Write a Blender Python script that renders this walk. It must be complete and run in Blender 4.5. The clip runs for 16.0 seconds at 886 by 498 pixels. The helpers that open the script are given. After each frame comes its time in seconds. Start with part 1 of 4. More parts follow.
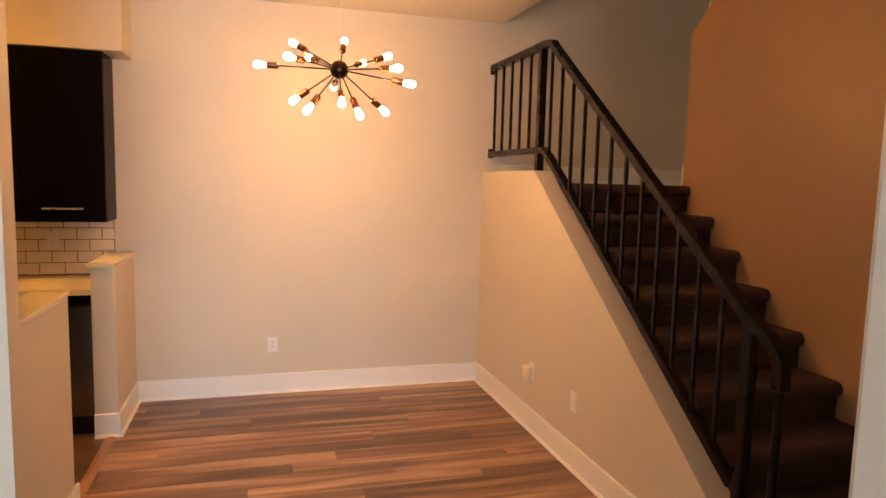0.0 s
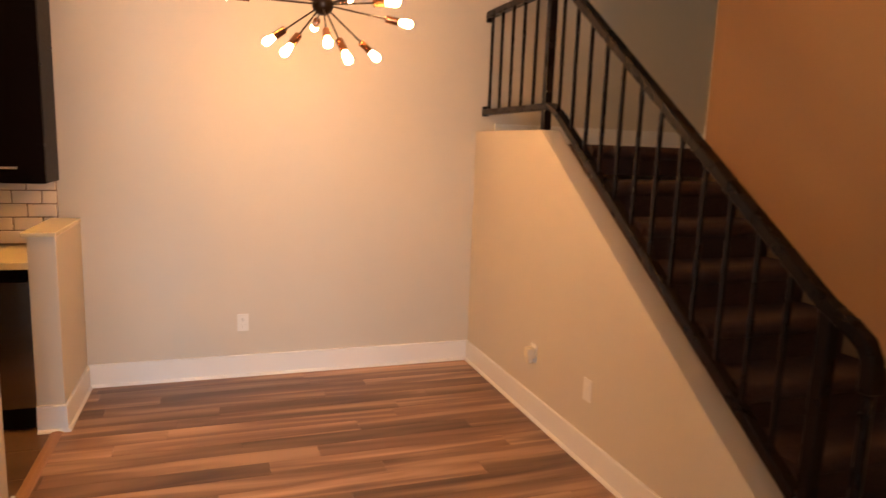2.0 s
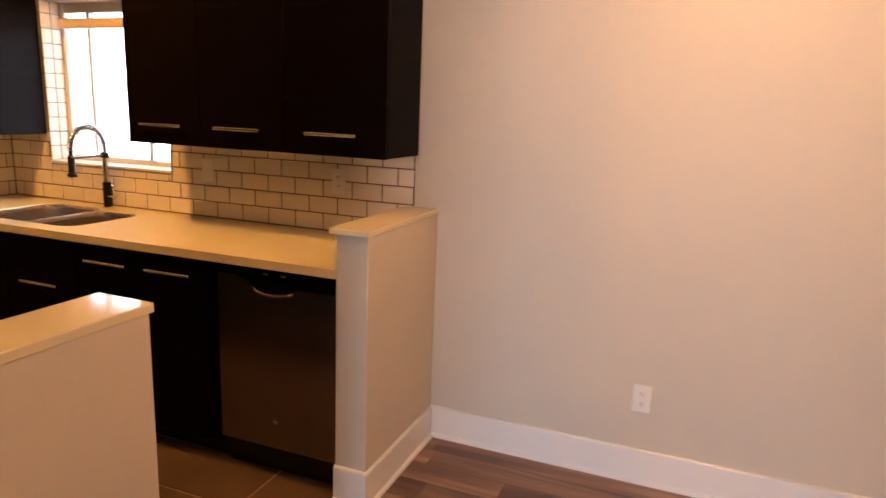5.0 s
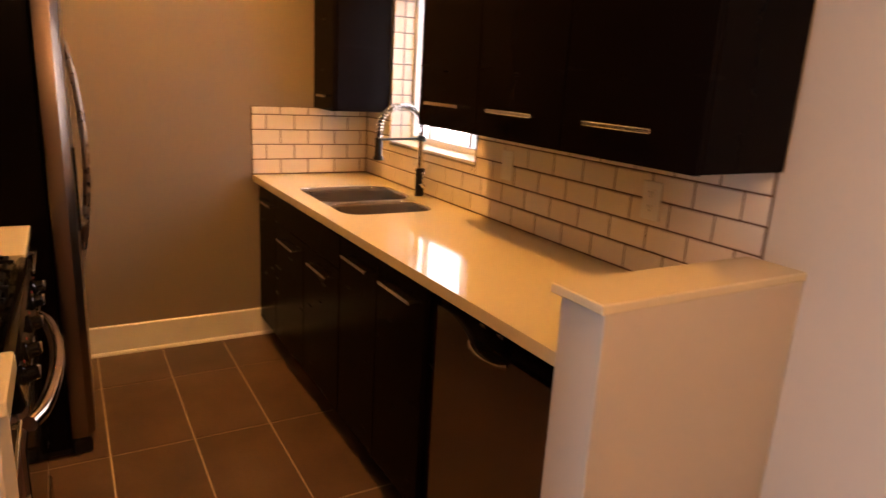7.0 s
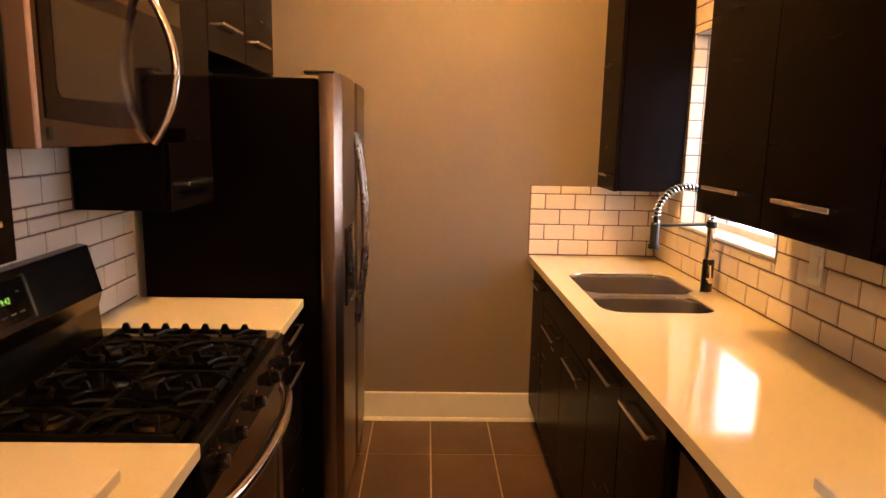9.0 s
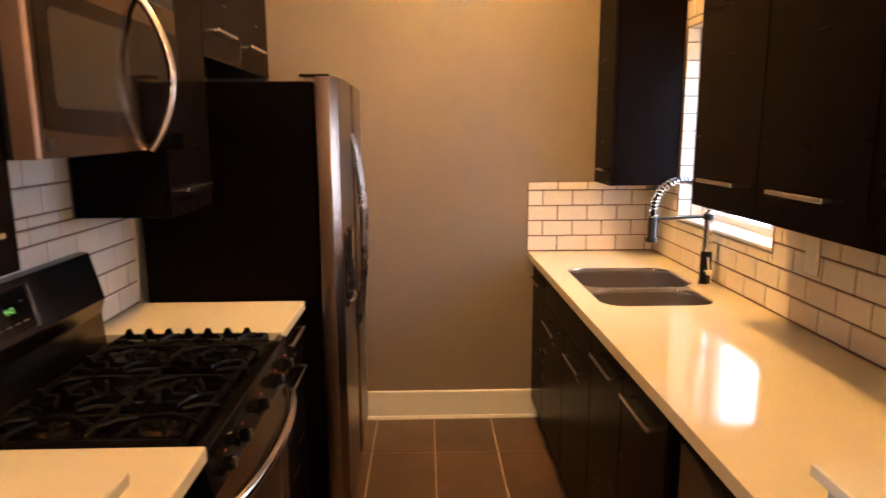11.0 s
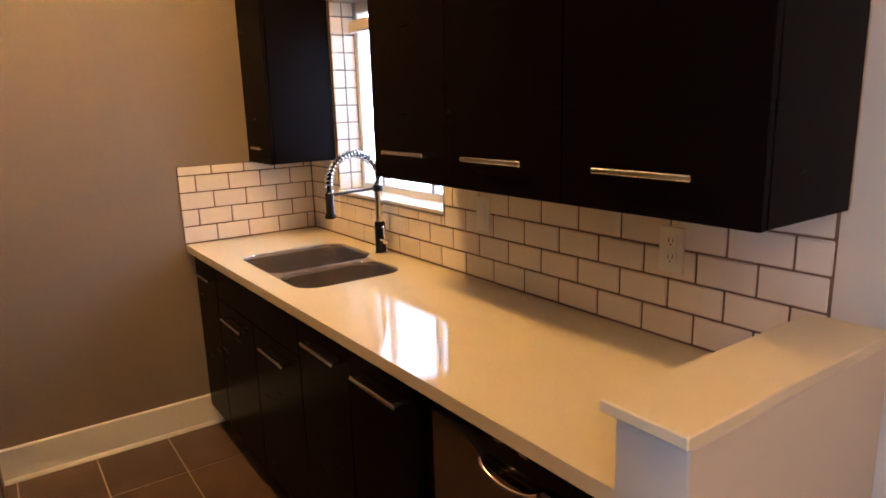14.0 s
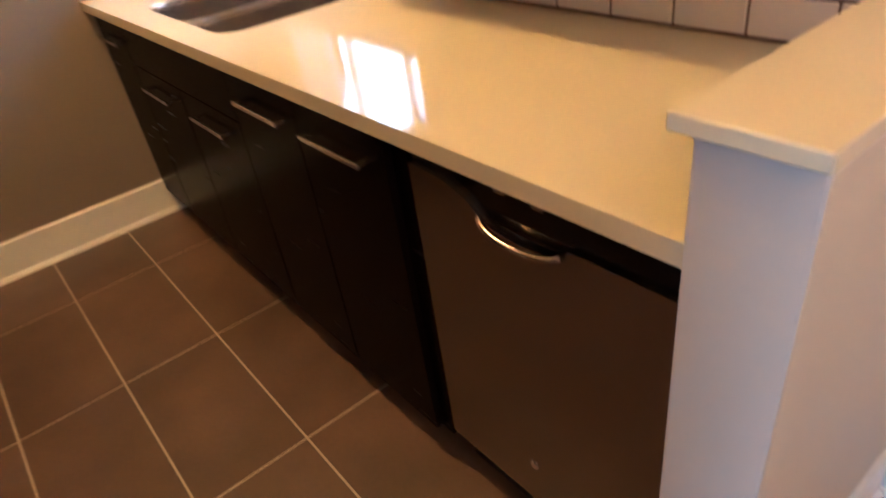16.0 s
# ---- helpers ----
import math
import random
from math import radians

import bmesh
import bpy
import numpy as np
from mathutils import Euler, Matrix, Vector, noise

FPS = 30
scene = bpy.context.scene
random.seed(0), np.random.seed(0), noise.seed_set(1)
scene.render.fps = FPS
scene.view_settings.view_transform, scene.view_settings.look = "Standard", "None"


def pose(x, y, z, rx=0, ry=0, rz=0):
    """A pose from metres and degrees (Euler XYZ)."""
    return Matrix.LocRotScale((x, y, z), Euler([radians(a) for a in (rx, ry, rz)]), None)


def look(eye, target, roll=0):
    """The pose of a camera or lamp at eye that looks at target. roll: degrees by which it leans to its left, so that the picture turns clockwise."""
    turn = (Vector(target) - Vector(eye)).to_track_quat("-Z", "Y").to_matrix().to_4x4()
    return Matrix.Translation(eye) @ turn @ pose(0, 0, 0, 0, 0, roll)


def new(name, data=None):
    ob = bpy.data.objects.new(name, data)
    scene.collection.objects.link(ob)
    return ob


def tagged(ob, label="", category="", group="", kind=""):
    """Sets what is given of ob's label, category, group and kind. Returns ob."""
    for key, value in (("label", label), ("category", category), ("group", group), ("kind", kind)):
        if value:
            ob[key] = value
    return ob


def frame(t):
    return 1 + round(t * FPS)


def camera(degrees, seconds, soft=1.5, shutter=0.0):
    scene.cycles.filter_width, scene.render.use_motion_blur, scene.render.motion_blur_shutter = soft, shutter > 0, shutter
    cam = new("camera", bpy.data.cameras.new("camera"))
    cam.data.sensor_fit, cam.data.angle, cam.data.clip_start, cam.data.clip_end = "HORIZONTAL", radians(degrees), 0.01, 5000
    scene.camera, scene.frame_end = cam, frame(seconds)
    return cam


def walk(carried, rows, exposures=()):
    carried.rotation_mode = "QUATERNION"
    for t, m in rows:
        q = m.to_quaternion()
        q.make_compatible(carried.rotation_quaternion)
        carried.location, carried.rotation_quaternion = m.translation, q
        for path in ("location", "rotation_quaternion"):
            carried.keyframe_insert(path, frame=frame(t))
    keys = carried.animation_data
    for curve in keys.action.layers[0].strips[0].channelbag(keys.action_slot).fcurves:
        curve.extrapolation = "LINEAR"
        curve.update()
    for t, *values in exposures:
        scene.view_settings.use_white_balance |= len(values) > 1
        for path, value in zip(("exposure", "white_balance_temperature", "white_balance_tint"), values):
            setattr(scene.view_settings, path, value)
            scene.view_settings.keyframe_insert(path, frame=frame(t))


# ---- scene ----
cam = camera(68.5, 16.0, shutter=0.5)
PATH = [
    (0, (0.157, -0.055, 1.613), (0.706, 1.856, 1.401), 1.4),
    (0.5, (0.18, -0.035, 1.613), (0.764, 1.864, 1.382), 1.4),
    (1, (0.19, 0.011, 1.613), (0.818, 1.896, 1.388), 1.4),
    (1.5, (0.163, 0.195, 1.592), (0.869, 2.046, 1.317), 2.2),
    (2, (0.128, 0.443, 1.576), (0.776, 2.309, 1.262), 2.1),
    (2.5, (0.189, 0.691, 1.549), (0.622, 2.608, 1.18), 1.4),
    (3, (0.293, 0.978, 1.524), (0.441, 2.935, 1.14), 1.9),
    (3.2, (0.3, 1.083, 1.532), (0.363, 3.044, 1.145), 1.1),
    (5.3, (0.377, 2.428, 1.488), (-0.465, 4.188, 1.047), 1.5),
    (5.5, (0.368, 2.577, 1.501), (-0.58, 4.271, 1.019), 0.5),
    (6, (0.363, 2.919, 1.483), (-0.98, 4.304, 0.954), 1.8),
    (6.5, (0.329, 3.123, 1.467), (-1.199, 4.296, 0.929), 2.6),
    (7, (0.191, 3.31, 1.469), (-1.476, 4.291, 0.961), 3.3),
    (7.5, (0.081, 3.476, 1.459), (-1.748, 4.077, 0.917), 2.8),
    (8, (0.027, 3.614, 1.481), (-1.902, 3.764, 0.974), 2.9),
    (8.5, (0.003, 3.633, 1.501), (-1.948, 3.712, 1.069), 2.3),
    (8.7, (-0.004, 3.632, 1.514), (-1.97, 3.698, 1.152), 1.7),
    (10.8, (0.022, 3.636, 1.531), (-1.948, 3.644, 1.183), -0.5),
    (11, (0.012, 3.636, 1.525), (-1.955, 3.688, 1.172), -0.3),
    (11.5, (-0.057, 3.569, 1.519), (-1.995, 3.919, 1.169), 0.1),
    (12, (-0.14, 3.455, 1.529), (-1.958, 4.21, 1.176), -1.5),
    (12.5, (-0.175, 3.42, 1.539), (-1.908, 4.372, 1.241), -0.6),
    (13, (-0.175, 3.423, 1.55), (-1.849, 4.481, 1.271), -0.9),
    (13.5, (-0.175, 3.451, 1.536), (-1.785, 4.587, 1.192), -1.2),
    (14, (-0.19, 3.446, 1.521), (-1.79, 4.563, 1.084), -1.7),
    (14.5, (-0.206, 3.442, 1.503), (-1.801, 4.543, 1.007), -1.9),
    (15, (-0.256, 3.471, 1.467), (-1.814, 4.525, 0.787), -2.4),
    (15.5, (-0.379, 3.594, 1.411), (-1.921, 4.505, 0.521), -7.3),
    (16, (-0.48, 3.654, 1.335), (-1.844, 4.6, 0.218), -8.8),
]
EXPOSURES = [(0, 0.25, 7250, 16), (2.0, 0.22, 7250, 17), (3.2, 0.16, 7000, 17), (5.5, 0.03, 6100, 17), (6.2, -0.05, 6250, 21), (7.0, 0.0, 6500, 22), (8.0, 0.28, 6300, 20),
             (8.7, 0.42, 6000, 18), (11.0, 0.54, 4950, 9), (11.5, 0.60, 4900, 9), (12.5, 0.41, 4850, 9), (13.5, 0.05, 4750, 10), (14.5, 0.03, 4700, 10),
             (15.5, 0.16, 4600, 10), (16.0, 0.44, 4450, 9)]
walk(cam, [(t, look(eye, target, roll)) for t, eye, target, roll in PATH], EXPOSURES)

# ---- light ----
world = bpy.data.worlds.new("sky")
scene.world = world
world.use_nodes = True
wn = world.node_tree.nodes
sky = wn.new("ShaderNodeTexSky")
sky.sky_type, sky.sun_disc = "NISHITA", False
sky.sun_elevation, sky.sun_rotation = radians(40), radians(200)
wn["Background"].inputs["Strength"].default_value = 0.08
world.node_tree.links.new(sky.outputs[0], wn["Background"].inputs["Color"])

sun = new("sun", bpy.data.lights.new("sun", "SUN"))
sun.data.energy, sun.data.angle, sun.data.color = 1.0, radians(12), (1, 0.96, 0.9)
sun.matrix_world = look((0, 0, 8), (1.5, 4, 3.2))

BULB_GLOW = 165.0
KITCHEN_GLOW = 820.0
daylight = new("daylight_opening", bpy.data.lights.new("daylight_opening", "AREA"))
daylight.data.shape, daylight.data.size, daylight.data.size_y = "RECTANGLE", 2.6, 1.9
daylight.data.energy, daylight.data.color = 265.0, (0.68, 0.83, 1.0)
daylight.matrix_world = look((-0.5, -4.42, 1.35), (-0.5, 0, 1.35))
# added fill lamp without a known source, brightens the stairwell's back wall
well_fill = new("stairwell_fill", bpy.data.lights.new("stairwell_fill", "AREA"))
well_fill.data.shape, well_fill.data.size, well_fill.data.size_y = "RECTANGLE", 0.66, 0.96
well_fill.data.energy, well_fill.data.color = 6.0, (0.92, 1.0, 0.86)
well_fill.matrix_world = look((3.40, 0.50, 4.45), (2.6, 4.8, 2.6))


# ---- materials ----
def material(name, base, rough=0.5, metal=0.0, scale=6.0, vary=0.08, grain=0.0, grain_scale=200.0, stretch=(1, 1, 1),
             bump=0.0, coat=0.0, rough_vary=0.06, random_vary=0.0, second=None, spec=0.5):
    """Procedural surface: base colour with broad and fine variation, bump, and a tint per object."""
    m = bpy.data.materials.new(name)
    m.use_nodes = True
    nt = m.node_tree
    n, l = nt.nodes, nt.links
    b = n["Principled BSDF"]
    tc = n.new("ShaderNodeTexCoord")
    mp = n.new("ShaderNodeMapping")
    mp.inputs["Scale"].default_value = stretch
    l.new(tc.outputs["Object"], mp.inputs[0])
    big = n.new("ShaderNodeTexNoise")
    big.inputs["Scale"].default_value, big.inputs["Detail"].default_value = scale, 5
    fine = n.new("ShaderNodeTexNoise")
    fine.inputs["Scale"].default_value, fine.inputs["Detail"].default_value = grain_scale, 3
    l.new(mp.outputs[0], big.inputs["Vector"])
    l.new(mp.outputs[0], fine.inputs["Vector"])
    mix = n.new("ShaderNodeMix")
    mix.data_type = "RGBA"
    other = second or tuple(c * (1 - 2.2 * vary) for c in base)
    mix.inputs[6].default_value = (*[min(1, c * (1 + vary)) for c in base], 1)
    mix.inputs[7].default_value = (*other, 1)
    l.new(big.outputs["Fac"], mix.inputs[0])
    out = mix.outputs[2]
    if grain or random_vary:
        val = n.new("ShaderNodeMath")
        val.operation = "MULTIPLY_ADD"
        val.inputs[1].default_value, val.inputs[2].default_value = 2 * grain, 1 - grain
        l.new(fine.outputs["Fac"], val.inputs[0])
        hsv = n.new("ShaderNodeHueSaturation")
        l.new(out, hsv.inputs["Color"])
        if random_vary:
            oi = n.new("ShaderNodeObjectInfo")
            rv = n.new("ShaderNodeMath")
            rv.operation = "MULTIPLY_ADD"
            rv.inputs[1].default_value, rv.inputs[2].default_value = 2 * random_vary, 1 - random_vary
            l.new(oi.outputs["Random"], rv.inputs[0])
            mul = n.new("ShaderNodeMath")
            mul.operation = "MULTIPLY"
            l.new(rv.outputs[0], mul.inputs[0])
            l.new(val.outputs[0], mul.inputs[1])
            l.new(mul.outputs[0], hsv.inputs["Value"])
        else:
            l.new(val.outputs[0], hsv.inputs["Value"])
        out = hsv.outputs[0]
    l.new(out, b.inputs["Base Color"])
    rr = n.new("ShaderNodeMapRange")
    rr.inputs["To Min"].default_value, rr.inputs["To Max"].default_value = max(0.02, rough - rough_vary), rough + rough_vary
    l.new(big.outputs["Fac"], rr.inputs["Value"])
    l.new(rr.outputs[0], b.inputs["Roughness"])
    b.inputs["Metallic"].default_value = metal
    b.inputs["Specular IOR Level"].default_value = spec
    b.inputs["Coat Weight"].default_value = coat
    if bump:
        bp = n.new("ShaderNodeBump")
        bp.inputs["Strength"].default_value, bp.inputs["Distance"].default_value = bump, 0.002
        l.new(fine.outputs["Fac"], bp.inputs["Height"])
        l.new(bp.outputs[0], b.inputs["Normal"])
    return m


def glow(name, colour, strength):
    m = bpy.data.materials.new(name)
    m.use_nodes = True
    b = m.node_tree.nodes["Principled BSDF"]
    b.inputs["Base Color"].default_value = (*colour, 1)
    b.inputs["Emission Color"].default_value = (*colour, 1)
    b.inputs["Emission Strength"].default_value = strength
    return m


def glass(name, tint=(1, 1, 1), rough=0.0):
    m = bpy.data.materials.new(name)
    m.use_nodes = True
    b = m.node_tree.nodes["Principled BSDF"]
    b.inputs["Base Color"].default_value = (*tint, 1)
    b.inputs["Transmission Weight"].default_value = 1
    b.inputs["Roughness"].default_value = rough
    b.inputs["IOR"].default_value = 1.45
    return m


def plank_material():
    """Wood-look plank: long streaks along x between pale tan and dark walnut, shifted per plank."""
    m = material("plank_wood", (0.3, 0.17, 0.1), rough=0.36, scale=3.0, vary=0.1, grain=0.12, grain_scale=60, stretch=(1, 1, 1), bump=0.12)
    nt = m.node_tree
    n, l = nt.nodes, nt.links
    b = n["Principled BSDF"]
    tc = n.new("ShaderNodeTexCoord")
    oi = n.new("ShaderNodeObjectInfo")
    shift = n.new("ShaderNodeVectorMath")
    shift.operation = "SCALE"
    shift.inputs[0].default_value = (37.0, 91.0, 13.0)
    l.new(oi.outputs["Random"], shift.inputs["Scale"])
    add = n.new("ShaderNodeVectorMath")
    l.new(tc.outputs["Object"], add.inputs[0])
    l.new(shift.outputs[0], add.inputs[1])
    mp = n.new("ShaderNodeMapping")
    mp.inputs["Scale"].default_value = (0.42, 5.0, 1)
    l.new(add.outputs[0], mp.inputs[0])
    streak = n.new("ShaderNodeTexNoise")
    streak.inputs["Scale"].default_value, streak.inputs["Detail"].default_value = 1.6, 3.5
    streak.inputs["Distortion"].default_value = 0.6
    l.new(mp.outputs[0], streak.inputs["Vector"])
    ramp = n.new("ShaderNodeValToRGB")
    e = ramp.color_ramp.elements
    e[0].position, e[0].color = 0.33, (0.102, 0.050, 0.036, 1)
    e[1].position, e[1].color = 0.67, (0.44, 0.275, 0.183, 1)
    mid = e.new(0.5)
    mid.color = (0.222, 0.124, 0.082, 1)
    l.new(streak.outputs["Fac"], ramp.inputs[0])
    hsv = n.new("ShaderNodeHueSaturation")
    rv = n.new("ShaderNodeMath")
    rv.operation = "MULTIPLY_ADD"
    rv.inputs[1].default_value, rv.inputs[2].default_value = 0.55, 0.70
    l.new(oi.outputs["Random"], rv.inputs[0])
    l.new(rv.outputs[0], hsv.inputs["Value"])
    l.new(ramp.outputs[0], hsv.inputs["Color"])
    l.new(hsv.outputs[0], b.inputs["Base Color"])
    return m


PAINT = material("greige_wall_paint", (0.61, 0.545, 0.45), rough=0.55, scale=1.5, vary=0.02, grain=0.015, grain_scale=260, bump=0.22)
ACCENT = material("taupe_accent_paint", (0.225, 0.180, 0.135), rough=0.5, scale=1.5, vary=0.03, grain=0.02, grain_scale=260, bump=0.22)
# wall paint with shade and warm floor bounce put into its colour
SHADED_PAINT = material("shaded_stairwell_paint", (0.40, 0.235, 0.125), rough=0.5, scale=1.5, vary=0.04, grain=0.02, grain_scale=260, bump=0.22)
CEIL = material("ceiling_paint", (0.74, 0.70, 0.64), rough=0.7, scale=1.5, vary=0.02, grain=0.03, grain_scale=160, bump=0.3)
WHITE = material("white_trim_paint", (0.80, 0.78, 0.75), rough=0.35, scale=3, vary=0.02, grain_scale=120, bump=0.04)
PLANK = plank_material()
SUBFLOOR = material("plank_joint", (0.05, 0.03, 0.02), rough=0.7)
SLATE = material("brown_floor_tile", (0.126, 0.076, 0.048), rough=0.30, scale=3.0, vary=0.38, grain=0.12, grain_scale=70, bump=0.1, random_vary=0.08)
FLOOR_GROUT = material("floor_grout", (0.46, 0.39, 0.30), rough=0.85, scale=8, grain=0.1)
SUBWAY = material("white_glazed_tile", (0.76, 0.675, 0.565), rough=0.12, scale=5, vary=0.02, grain_scale=14, bump=0.06, random_vary=0.03)
GROUT = material("dark_grout", (0.165, 0.098, 0.062), rough=0.85, grain=0.15)
# lighter copy of the grout, with the reveal's daylight put into its colour
DAYLIT_GROUT = material("daylit_grout", (0.24, 0.215, 0.20), rough=0.85, grain=0.15)
QUARTZ = material("cream_quartz", (0.72, 0.635, 0.42), rough=0.09, scale=5, vary=0.015, grain=0.05, grain_scale=420, rough_vary=0.02)
ESPRESSO = material("espresso_wood", (0.0042, 0.0026, 0.0025), rough=0.27, scale=3, vary=0.06, grain=0.08, grain_scale=55, stretch=(1, 1, 9), bump=0.01, spec=0.03, rough_vary=0.012)
INNER = material("cabinet_shadow_gap", (0.006, 0.004, 0.004), rough=0.7)
STEEL = material("brushed_steel", (0.20, 0.148, 0.115), rough=0.29, metal=1.0, scale=2, vary=0.05, grain=0.03, grain_scale=300, stretch=(1, 1, 0.02), rough_vary=0.03)
MW_STEEL = material("microwave_steel", (0.115, 0.082, 0.062), rough=0.13, metal=1.0, scale=2, vary=0.05, grain=0.03, grain_scale=300, stretch=(0.02, 1, 1), rough_vary=0.02)
GUARD_STEEL = material("dark_steel", (0.105, 0.083, 0.072), rough=0.25, metal=1.0, scale=2, vary=0.05, grain=0.03, grain_scale=300, stretch=(0.02, 1, 1))
SINK_STEEL = material("sink_steel", (0.54, 0.485, 0.43), rough=0.25, metal=1.0, scale=4, vary=0.05, grain=0.03, grain_scale=300, stretch=(1, 0.02, 1))
DW_STEEL = material("dishwasher_steel", (0.30, 0.265, 0.245), rough=0.26, metal=1.0, scale=2, vary=0.06, grain=0.03, grain_scale=300, stretch=(1, 1, 0.02), rough_vary=0.03)
FRIDGE_HANDLE = material("dull_handle_steel", (0.27, 0.22, 0.185), rough=0.28, metal=1.0, scale=20, vary=0.05)
HANDLE_STEEL = material("handle_steel", (0.58, 0.49, 0.43), rough=0.20, metal=1.0, scale=20, vary=0.05)
NICKEL = material("satin_nickel", (0.72, 0.69, 0.64), rough=0.24, metal=1.0, scale=20, vary=0.04)
CHROME = material("chrome", (0.85, 0.84, 0.82), rough=0.06, metal=1.0, scale=20, vary=0.02)
BLACK = material("black_plastic", (0.007, 0.006, 0.006), rough=0.35, scale=9, vary=0.1, spec=0.3)
GLOSS_BLACK = material("black_enamel", (0.004, 0.0034, 0.0034), rough=0.12, scale=5, vary=0.1, spec=0.2)
IRON = material("cast_iron", (0.004, 0.0034, 0.0032), rough=0.38, grain=0.2, grain_scale=300, bump=0.3, spec=0.10)
FRIDGE_SIDE = material("textured_black_steel", (0.0032, 0.002, 0.002), rough=0.25, scale=3, vary=0.1, grain=0.1, grain_scale=380, bump=0.15, spec=0.04)
RAIL = material("dark_brown_rail_paint", (0.006, 0.003, 0.003), rough=0.28, scale=8, vary=0.15, grain_scale=60, bump=0.1, spec=0.22)
CARPET = material("brown_carpet", (0.062, 0.032, 0.027), rough=0.95, scale=14, vary=0.2, grain=0.6, grain_scale=130, bump=1.0, rough_vary=0.03)
PLATE = material("white_plastic", (0.76, 0.73, 0.68), rough=0.3, scale=9, vary=0.01)
VINYL = material("white_window_vinyl", (0.74, 0.73, 0.71), rough=0.4, scale=6, vary=0.03)
ALMOND = material("almond_window_frame", (0.66, 0.57, 0.43), rough=0.45, scale=6, vary=0.05)
BRONZE = material("dark_bronze", (0.05, 0.028, 0.018), rough=0.3, metal=0.9, scale=30, vary=0.15)
COPPER = material("brushed_copper", (0.30, 0.135, 0.075), rough=0.25, metal=1.0, scale=30, vary=0.1)
BULB = glow("lit_bulb", (1.0, 0.505, 0.18), BULB_GLOW)
DOME = glow("lit_dome", (1.0, 0.465, 0.092), KITCHEN_GLOW)
DIGIT = glow("green_digits", (0.42, 1.0, 0.12), 0.32)
OUTSIDE = glow("bright_outdoors", (0.96, 0.97, 1.0), 6.6)
PANE = glass("window_glass")
SMOKED = material("smoked_glass", (0.010, 0.008, 0.007), rough=0.04, scale=4, vary=0.05)
MIRROR_GLASS = material("microwave_window", (0.040, 0.032, 0.026), rough=0.12, scale=4, vary=0.05, metal=0.4)
BAND = material("microwave_dark_band", (0.006, 0.004, 0.004), rough=0.08, scale=4, vary=0.05, spec=0.10)
STRIP = material("wood_threshold", (0.30, 0.16, 0.085), rough=0.4, scale=3, vary=0.12, grain=0.2, grain_scale=40, stretch=(20, 1, 1))
AIRFRESH = material("ivory_plastic", (0.80, 0.70, 0.52), rough=0.4)


def brushed(m, amount, turn):
    """Stretch a metal's highlights along its brushing."""
    nt = m.node_tree
    b = nt.nodes["Principled BSDF"]
    tan = nt.nodes.new("ShaderNodeTangent")
    tan.direction_type, tan.axis = "RADIAL", "Z"
    nt.links.new(tan.outputs[0], b.inputs["Tangent"])
    b.inputs["Anisotropic"].default_value, b.inputs["Anisotropic Rotation"].default_value = amount, turn


brushed(DW_STEEL, 0.85, 0.0)
# brushed steel; the copper tint paints in the chandelier's orange reflection
LIT_EDGE_STEEL = material("lit_edge_steel", (0.46, 0.30, 0.21), rough=0.46, metal=1.0, scale=8, vary=0.05, grain=0.04, grain_scale=250, stretch=(1, 1, 0.05))
EDGE = material("tile_edge_metal", (0.30, 0.27, 0.25), rough=0.35, metal=0.8, scale=20, vary=0.05)
RED_INK = material("red_ink", (0.42, 0.03, 0.02), rough=0.3)
INK = material("grey_ink", (0.06, 0.06, 0.06), rough=0.5)


# ---- building helpers ----
ORIGIN = {}


def thing(name, at, label, category, group="", kind=""):
    ob = new(name)
    ob.empty_display_size = 0.05
    ob.location = at
    ORIGIN[ob.name] = Vector(at)
    return tagged(ob, label, category, group, kind)


def finish(name, bm, mat, at=(0, 0, 0), smooth=False):
    bmesh.ops.recalc_face_normals(bm, faces=bm.faces)
    bmesh.ops.translate(bm, verts=bm.verts, vec=-Vector(at))
    me = bpy.data.meshes.new(name)
    bm.to_mesh(me)
    bm.free()
    me.materials.append(mat)
    if smooth:
        me.polygons.foreach_set("use_smooth", [True] * len(me.polygons))
        me.set_sharp_from_angle(angle=radians(38))
    return new(name, me)


def part(name, bm, mat, parent, label="", smooth=False):
    """One mesh, given in world places, under a thing or a part."""
    at = ORIGIN.get(parent.name, Vector((0, 0, 0)))
    ob = finish(name, bm, mat, at, smooth)
    ob.parent = parent
    ORIGIN[ob.name] = at
    return tagged(ob, label)


def solid(name, bm, mat, label, category, group="", kind="", smooth=False):
    ob = finish(name, bm, mat, (0, 0, 0), smooth)
    ORIGIN[ob.name] = Vector((0, 0, 0))
    return tagged(ob, label, category, group, kind)


def box(x0, x1, y0, y1, z0, z1, bevel=0.0, bm=None, seg=1):
    own = bmesh.new()
    bmesh.ops.create_cube(own, size=1)
    for v in own.verts:
        v.co = Vector(((x0 + x1) / 2 + v.co.x * abs(x1 - x0), (y0 + y1) / 2 + v.co.y * abs(y1 - y0), (z0 + z1) / 2 + v.co.z * abs(z1 - z0)))
    if bevel:
        bmesh.ops.bevel(own, geom=own.edges[:], offset=bevel, segments=seg, affect="EDGES", profile=0.6)
    return merge(bm, own)


def merge(bm, own):
    if bm is None:
        return own
    me = bpy.data.meshes.new("tmp")
    own.to_mesh(me)
    own.free()
    bm.from_mesh(me)
    bpy.data.meshes.remove(me)
    return bm


